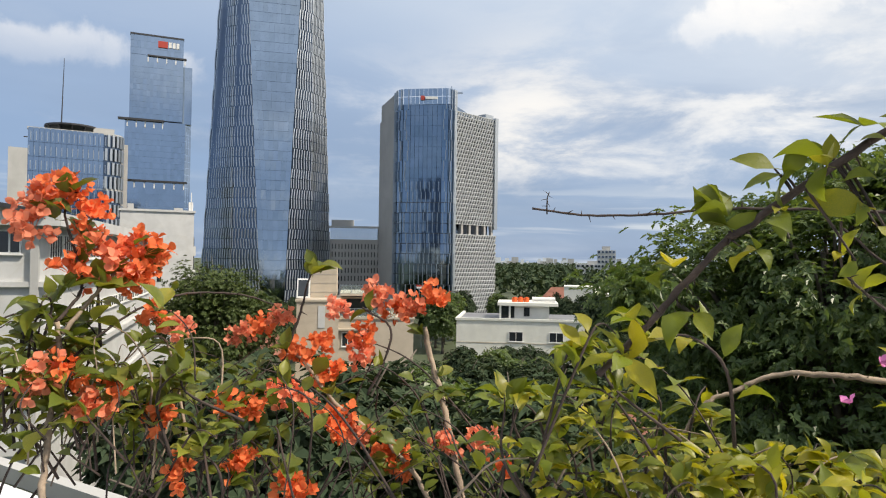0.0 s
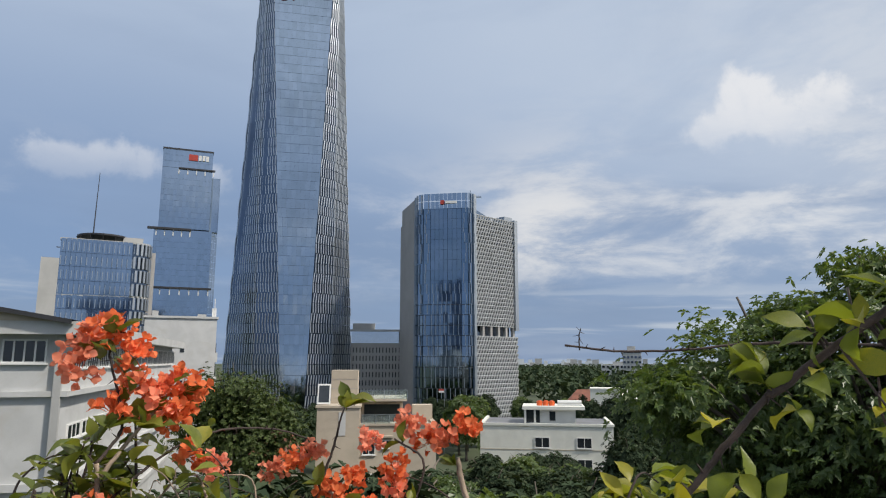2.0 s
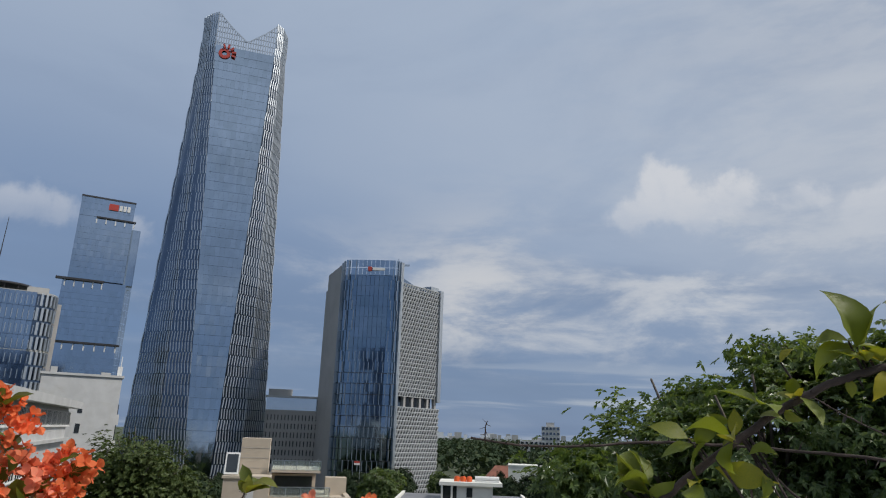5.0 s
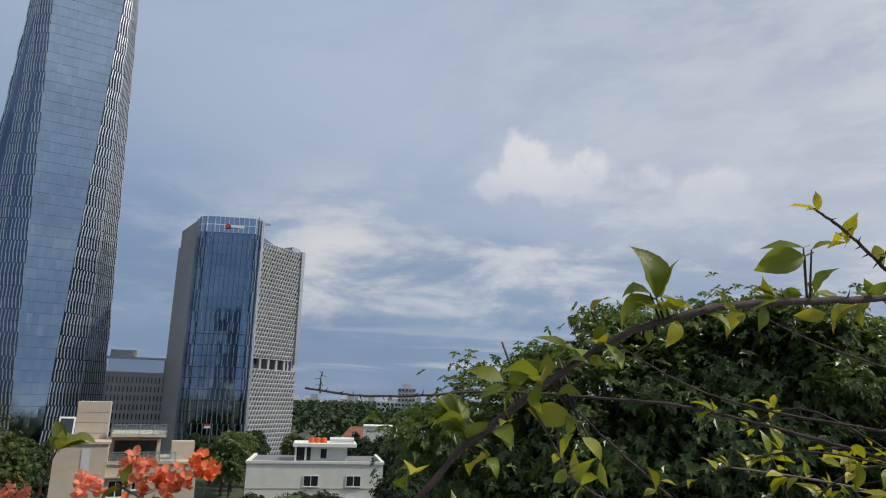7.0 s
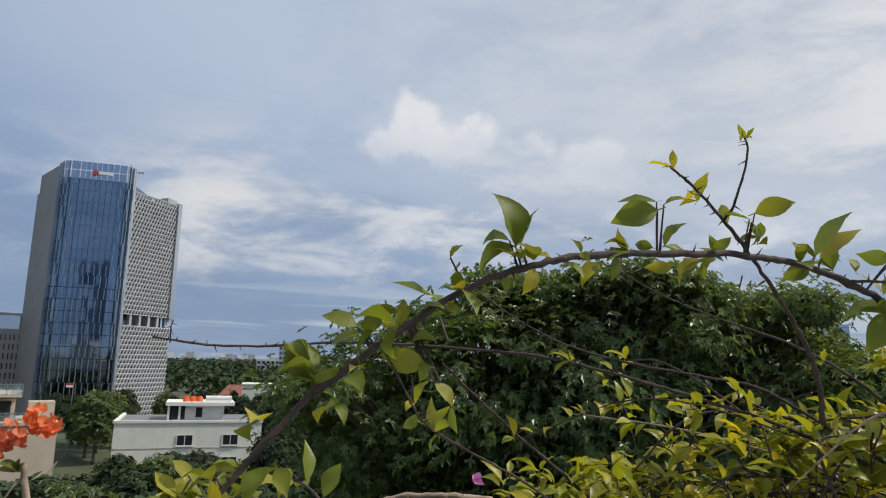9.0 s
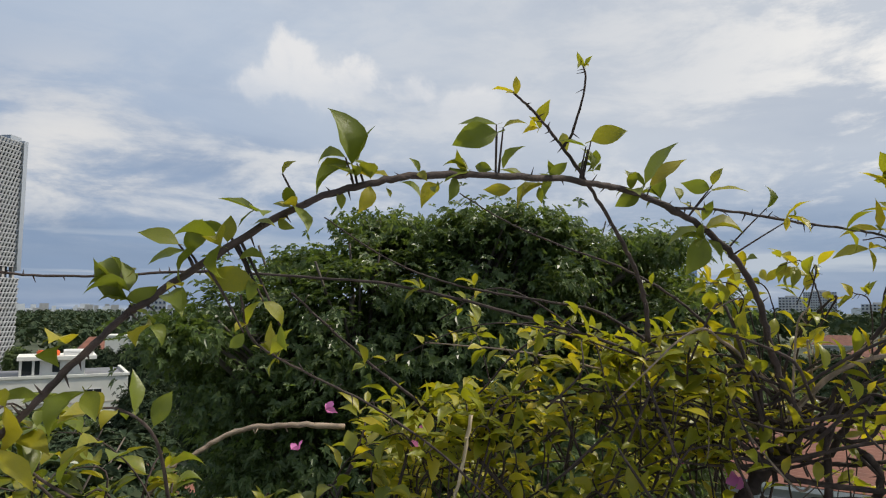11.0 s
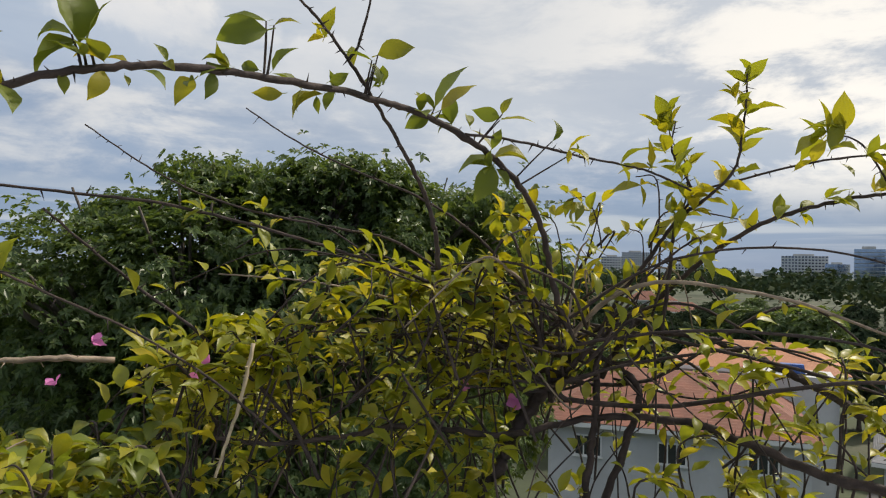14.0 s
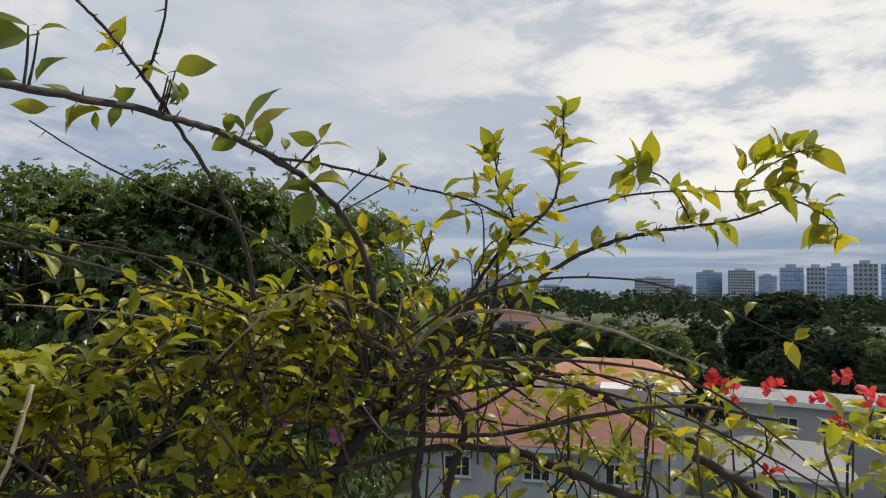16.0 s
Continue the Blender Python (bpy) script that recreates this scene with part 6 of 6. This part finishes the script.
line = branch(pink_bush, [(1.568, -0.1, 20.194), (1.558, -0.039, 20.178), (1.533, 0.08, 20.181), (1.502, 0.184, 20.17), (1.451, 0.324, 20.133)], 0.0022, 0.0012, "bark")
dress(pink_bush, line, RB, 26, 0.062, 0, 0.8)
line = branch(pink_bush, [(1.602, -0.108, 20.171), (1.592, -0.027, 20.136), (1.574, 0.057, 20.121), (1.562, 0.135, 20.11), (1.529, 0.233, 20.079), (1.502, 0.324, 20.024), (1.455, 0.409, 19.936), (1.407, 0.467, 19.85), (1.378, 0.498, 19.777)], 0.0065, 0.0016, "bark")
dress(pink_bush, line, RB, 58, 0.056, 0, 0.9)
line = branch(pink_bush, [(1.312, 0.504, 19.853), (1.291, 0.526, 19.791), (1.257, 0.564, 19.74), (1.225, 0.59, 19.68), (1.204, 0.611, 19.62), (1.165, 0.643, 19.552), (1.137, 0.669, 19.455)], 0.014, 0.011, "bark")
line = branch(pink_bush, [(1.32, 0.48, 19.824), (1.308, 0.472, 19.736), (1.297, 0.476, 19.657), (1.279, 0.476, 19.573), (1.268, 0.474, 19.46)], 0.0075, 0.006, "bark")
line = branch(pink_bush, [(1.348, 0.465, 19.813), (1.362, 0.417, 19.766), (1.347, 0.43, 19.676), (1.321, 0.459, 19.566), (1.298, 0.457, 19.455)], 0.0075, 0.006, "bark")
line = branch(pink_bush, [(0.136, 1.022, 20.078), (0.223, 1.024, 20.069), (0.323, 1.015, 20.072), (0.43, 1.005, 20.081), (0.591, 0.958, 20.077), (0.722, 0.903, 20.067), (0.849, 0.841, 20.038), (0.964, 0.769, 20.001), (1.055, 0.686, 19.963), (1.143, 0.597, 19.904)], 0.0032, 0.0016, "bark")
dress(pink_bush, line, RB, 8, 0.04, 0.55, 1)
line = branch(pink_bush, [(0.797, 0.806, 20.216), (0.876, 0.777, 20.172), (0.962, 0.729, 20.132), (1.042, 0.673, 20.097), (1.133, 0.624, 20.041), (1.189, 0.572, 19.963), (1.244, 0.522, 19.877)], 0.003, 0.001, "bark")
dress(pink_bush, line, RB, 5, 0.04, 0.5, 1)
line = branch(pink_bush, [(0.613, 0.926, 20.173), (0.697, 0.912, 20.123), (0.773, 0.892, 20.088), (0.864, 0.852, 20.061), (0.967, 0.79, 20.042), (1.05, 0.731, 20.022), (1.126, 0.667, 19.962), (1.218, 0.57, 19.875)], 0.0032, 0.001, "bark")
dress(pink_bush, line, RB, 8, 0.042, 0.4, 1)
line = branch(pink_bush, [(0.573, 0.956, 20.051), (0.63, 0.953, 20.002), (0.695, 0.94, 19.946), (0.777, 0.894, 19.87), (0.833, 0.842, 19.805), (0.879, 0.781, 19.726), (0.897, 0.732, 19.644)], 0.0036, 0.0018, "bark")
dress(pink_bush, line, RB, 8, 0.042, 0.3, 1)
line = branch(pink_bush, [(0.363, 0.609, 20.039), (0.39, 0.652, 19.997), (0.435, 0.688, 19.971), (0.521, 0.758, 19.936), (0.639, 0.803, 19.882), (0.744, 0.781, 19.807), (0.837, 0.745, 19.714)], 0.002, 0.0012, "bark")
dress(pink_bush, line, RB, 10, 0.04, 0.05, 1)
line = branch(pink_bush, [(0.38, 1.079, 19.701), (0.426, 1.085, 19.767), (0.472, 1.077, 19.793), (0.529, 1.065, 19.821), (0.603, 1.038, 19.828), (0.703, 1.011, 19.821)], 0.005, 0.003, "bark_light")
dress(pink_bush, line, RB, 6, 0.04, 0, 0.3)
line = branch(pink_bush, [(0.753, 0.793, 19.668), (0.793, 0.797, 19.763), (0.818, 0.8, 19.857)], 0.0035, 0.0025, "straw")
line = branch(pink_bush, [(1.282, 0.691, 19.856), (1.353, 0.56, 19.853), (1.427, 0.43, 19.861), (1.462, 0.353, 19.861), (1.488, 0.273, 19.836), (1.493, 0.211, 19.81), (1.496, 0.131, 19.773), (1.49, 0.073, 19.737), (1.462, -0.017, 19.701), (1.433, -0.098, 19.654)], 0.0085, 0.004, "bark")
dress(pink_bush, line, RB, 8, 0.04, 0, 1)
line = branch(pink_bush, [(0.774, 0.829, 19.715), (0.852, 0.796, 19.698), (0.954, 0.753, 19.696), (1.037, 0.705, 19.708), (1.122, 0.651, 19.697), (1.195, 0.582, 19.687), (1.302, 0.474, 19.716), (1.36, 0.345, 19.723), (1.361, 0.226, 19.702), (1.355, 0.129, 19.679), (1.318, 0.02, 19.68)], 0.008, 0.003, "bark")
dress(pink_bush, line, RB, 8, 0.04, 0, 1)
line = branch(pink_bush, [(0.163, 1.032, 20.105), (0.161, 1.038, 20.095), (0.162, 1.045, 20.071)], 0.0012, 0.0007, "bark")
line = branch(pink_bush, [(1.529, 0.159, 20.231), (1.546, 0.102, 20.203), (1.573, 0.062, 20.126)], 0.002, 0.001, "bark")
dress(pink_bush, line, RB, 10, 0.062, 0, 0.4)
line = branch(pink_bush, [(1.611, -0.165, 20.079), (1.608, -0.167, 20.118), (1.605, -0.134, 20.148), (1.602, -0.099, 20.167)], 0.002, 0.001, "bark")
dress(pink_bush, line, RB, 16, 0.064, 0, 1)
line = branch(pink_bush, [(1.319, 0.545, 20.106), (1.338, 0.513, 20.113), (1.362, 0.5, 20.061), (1.366, 0.495, 20.019)], 0.0016, 0.0008, "bark")
dress(pink_bush, line, RB, 10, 0.05, 0, 0.6)
line = branch(pink_bush, [(1.569, -0.135, 20.25), (1.571, -0.101, 20.239), (1.573, -0.056, 20.218), (1.565, -0.011, 20.179)], 0.002, 0.001, "bark")
dress(pink_bush, line, RB, 24, 0.064, 0, 1)
line = branch(pink_bush, [(1.39, 0.384, 20.271), (1.404, 0.379, 20.22), (1.422, 0.357, 20.169), (1.437, 0.368, 20.096), (1.434, 0.407, 20.032), (1.442, 0.413, 19.946)], 0.0022, 0.001, "bark")
dress(pink_bush, line, RB, 14, 0.05, 0, 0.8)
for tip, foot in (((1.205, 0.62, 20.075), (1.29, 0.57, 19.93)), ((1.285, 0.60, 20.085), (1.33, 0.56, 19.90)), ((1.255, 0.66, 20.06), (1.31, 0.60, 19.90)), ((1.43, 0.47, 20.06), (1.40, 0.46, 19.88)), ((1.30, 0.40, 20.14), (1.36, 0.40, 20.02))):
    a, b = Vector(tip), Vector(foot)
    line = branch(pink_bush, [tip, tuple(a.lerp(b, 0.3) + Vector((0.02, -0.02, 0.035))), tuple(a.lerp(b, 0.65) + Vector((0.015, -0.02, 0.0))), foot], 0.0018, 0.0009)
    dress(pink_bush, line, RB, 7, 0.05, 0, 0.45)
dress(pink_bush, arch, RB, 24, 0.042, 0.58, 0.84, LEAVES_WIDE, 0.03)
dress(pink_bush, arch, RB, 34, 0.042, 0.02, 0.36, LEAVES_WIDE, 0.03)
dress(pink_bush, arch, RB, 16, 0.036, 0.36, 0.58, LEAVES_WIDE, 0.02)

RED_PLACES = [(1.573, -0.079, 19.841), (1.521, -0.214, 19.841), (1.626, -0.185, 19.863), (1.664, 0.03, 19.826), (1.623, -0.143, 19.826), (1.666, 0.001, 19.817), (1.564, -0.173, 19.777), (1.549, -0.074, 19.703)]
PINK_PLACES = [(0.675, 1.031, 19.85), (0.79, 0.93, 19.786), (1.154, 0.638, 19.766), (1.197, 0.566, 19.751), (0.817, 0.918, 19.815), (0.615, 1.009, 19.79)]
put_flowers(pink_bush, PINK, PINK_PLACES, RB, 0.68, "pink papery flower")
put_flowers(pink_bush, RED, RED_PLACES, RB, 0.75, "coral red papery flower")
HUB = Vector((1.29, 0.51, 19.84))
fan(pink_bush, RB, HUB, 24, 26, 56, -13, 1, 1.05, 1.4, 0.042, 11, LEAVES, 0.0026)
fan(pink_bush, RB, HUB, 12, 56, 80, -9, 4, 1.2, 1.5, 0.040, 10, LEAVES, 0.0024)
fan(pink_bush, RB, HUB, 14, 64, 98, -15, -4, 1.15, 1.5, 0.040, 9, LEAVES, 0.0032)
fan(pink_bush, RB, HUB, 8, 30, 62, -20, -10, 1.05, 1.35, 0.036, 8, LEAVES, 0.003)
RIGHT = (0.21, -0.08)
thicket(pink_bush, RB, 34, 56, -1.0, -17, 1.1, 1.5, 86, 11, 0.050, LEAVES, eye=RIGHT)
thicket(pink_bush, RB, 27, 36, -6.0, -17, 1.1, 1.5, 30, 11, 0.052, LEAVES, eye=RIGHT)
thicket(pink_bush, RB, 26, 58, -9, -22, 1.05, 1.4, 34, 8, 0.045, LEAVES, eye=RIGHT)
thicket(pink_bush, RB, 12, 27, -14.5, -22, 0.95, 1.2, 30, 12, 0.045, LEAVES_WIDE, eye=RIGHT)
thicket(pink_bush, RB, 70, 98, -7.0, -22, 1.15, 1.5, 62, 10, 0.046, LEAVES, eye=RIGHT)
thicket(pink_bush, RB, 58, 70, -6.0, -20, 1.3, 1.6, 14, 8, 0.046, LEAVES, eye=RIGHT)
thicket(pink_bush, RB, 30, 90, -6.0, -20, 1.1, 1.5, 40, 3, 0.043, LEAVES, long=0.5, eye=RIGHT)
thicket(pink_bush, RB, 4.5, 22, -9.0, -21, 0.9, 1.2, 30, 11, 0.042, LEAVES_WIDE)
thicket(pink_bush, RB, 20, 35, -14.5, -21, 0.9, 1.2, 22, 11, 0.042, LEAVES)
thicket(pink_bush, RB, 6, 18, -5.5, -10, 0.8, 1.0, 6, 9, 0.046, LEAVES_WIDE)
thicket(pink_bush, RB, 6, 34, -13, -21, 0.9, 1.2, 26, 1, 0.04, LEAVES, "bark_light", 0.4)

# the orange bush
orange_bush = thing("bougainvillea_bush", pose(-0.25, 1.25, 18.98), "bougainvillea bush full of orange papery flowers", "shrub")
line = branch(orange_bush, [(-0.039, 1.442, 19.85), (-0.007, 1.425, 19.732), (0.018, 1.395, 19.644), (0.042, 1.35, 19.531), (0.059, 1.291, 19.412)], 0.0075, 0.006, "bark_light")
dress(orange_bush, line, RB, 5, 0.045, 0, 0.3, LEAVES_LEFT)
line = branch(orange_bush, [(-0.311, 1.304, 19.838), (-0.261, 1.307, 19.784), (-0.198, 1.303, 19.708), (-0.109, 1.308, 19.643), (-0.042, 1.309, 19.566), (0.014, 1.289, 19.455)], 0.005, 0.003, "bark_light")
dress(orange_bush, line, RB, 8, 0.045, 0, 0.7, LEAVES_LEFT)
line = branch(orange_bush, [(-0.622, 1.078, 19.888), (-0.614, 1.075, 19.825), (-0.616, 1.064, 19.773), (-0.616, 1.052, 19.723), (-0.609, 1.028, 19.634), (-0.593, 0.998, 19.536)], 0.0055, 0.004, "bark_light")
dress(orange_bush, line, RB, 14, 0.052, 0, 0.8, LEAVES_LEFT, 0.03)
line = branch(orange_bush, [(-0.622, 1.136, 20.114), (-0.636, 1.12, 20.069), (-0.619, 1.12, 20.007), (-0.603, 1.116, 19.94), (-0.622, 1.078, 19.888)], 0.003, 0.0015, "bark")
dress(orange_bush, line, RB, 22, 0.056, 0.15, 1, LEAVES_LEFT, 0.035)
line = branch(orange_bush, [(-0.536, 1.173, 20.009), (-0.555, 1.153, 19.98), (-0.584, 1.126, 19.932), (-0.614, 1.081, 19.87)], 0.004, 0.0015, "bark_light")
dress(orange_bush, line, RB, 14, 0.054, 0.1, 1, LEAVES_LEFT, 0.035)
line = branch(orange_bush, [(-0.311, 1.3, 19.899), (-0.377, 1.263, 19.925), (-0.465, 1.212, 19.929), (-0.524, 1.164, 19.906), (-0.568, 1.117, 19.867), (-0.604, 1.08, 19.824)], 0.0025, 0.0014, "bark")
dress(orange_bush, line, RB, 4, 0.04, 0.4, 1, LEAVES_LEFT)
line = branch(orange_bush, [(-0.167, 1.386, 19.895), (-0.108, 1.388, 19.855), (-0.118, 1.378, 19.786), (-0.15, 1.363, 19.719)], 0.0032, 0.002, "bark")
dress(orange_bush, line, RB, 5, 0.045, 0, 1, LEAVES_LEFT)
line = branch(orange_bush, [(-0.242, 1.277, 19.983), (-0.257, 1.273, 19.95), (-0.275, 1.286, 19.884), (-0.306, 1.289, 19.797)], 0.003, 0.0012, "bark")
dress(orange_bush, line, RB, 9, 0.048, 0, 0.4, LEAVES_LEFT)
FLOWERS_HIGH = [(-0.667, 1.1, 20.095), (-0.622, 1.136, 20.109), (-0.609, 1.146, 20.068), (-0.667, 1.08, 20.043), (-0.651, 1.12, 20.107), (-0.544, 1.17, 20.014), (-0.535, 1.162, 19.965), (-0.589, 1.136, 20.013), (-0.563, 1.149, 19.987), (-0.526, 1.189, 20.01), (-0.598, 1.07, 19.813), (-0.536, 1.095, 19.773), (-0.624, 1.031, 19.81), (-0.503, 1.172, 19.891), (-0.471, 1.184, 19.875), (-0.555, 1.06, 19.761), (-0.612, 1.124, 19.97), (-0.535, 1.184, 19.96)]
FLOWERS_MIDDLE = [(-0.318, 1.307, 19.882), (-0.385, 1.275, 19.851), (-0.361, 1.304, 19.863), (-0.213, 1.38, 19.895), (-0.252, 1.345, 19.823), (-0.166, 1.381, 19.843), (-0.225, 1.322, 19.776), (-0.291, 1.315, 19.813), (-0.13, 1.422, 19.92), (-0.076, 1.434, 19.889), (-0.018, 1.448, 19.917), (-0.303, 1.28, 19.744), (-0.261, 1.285, 19.722), (-0.197, 1.297, 19.682), (-0.165, 1.377, 19.808), (-0.101, 1.452, 19.885)]
FLOWERS_LOW = [(-0.479, 1.134, 19.732), (-0.4, 1.229, 19.732), (-0.359, 1.249, 19.718), (-0.088, 1.32, 19.606), (0.013, 1.367, 19.617), (0.083, 1.389, 19.629), (0.13, 1.38, 19.574), (-0.361, 1.194, 19.635), (-0.272, 1.225, 19.591), (-0.421, 1.091, 19.651), (-0.154, 1.307, 19.659), (-0.493, 1.146, 19.715), (-0.251, 1.204, 19.578), (-0.099, 1.322, 19.617)]
for places in (FLOWERS_HIGH, FLOWERS_MIDDLE, FLOWERS_LOW):
    put_flowers(orange_bush, ORANGE, places, RB, 0.84)
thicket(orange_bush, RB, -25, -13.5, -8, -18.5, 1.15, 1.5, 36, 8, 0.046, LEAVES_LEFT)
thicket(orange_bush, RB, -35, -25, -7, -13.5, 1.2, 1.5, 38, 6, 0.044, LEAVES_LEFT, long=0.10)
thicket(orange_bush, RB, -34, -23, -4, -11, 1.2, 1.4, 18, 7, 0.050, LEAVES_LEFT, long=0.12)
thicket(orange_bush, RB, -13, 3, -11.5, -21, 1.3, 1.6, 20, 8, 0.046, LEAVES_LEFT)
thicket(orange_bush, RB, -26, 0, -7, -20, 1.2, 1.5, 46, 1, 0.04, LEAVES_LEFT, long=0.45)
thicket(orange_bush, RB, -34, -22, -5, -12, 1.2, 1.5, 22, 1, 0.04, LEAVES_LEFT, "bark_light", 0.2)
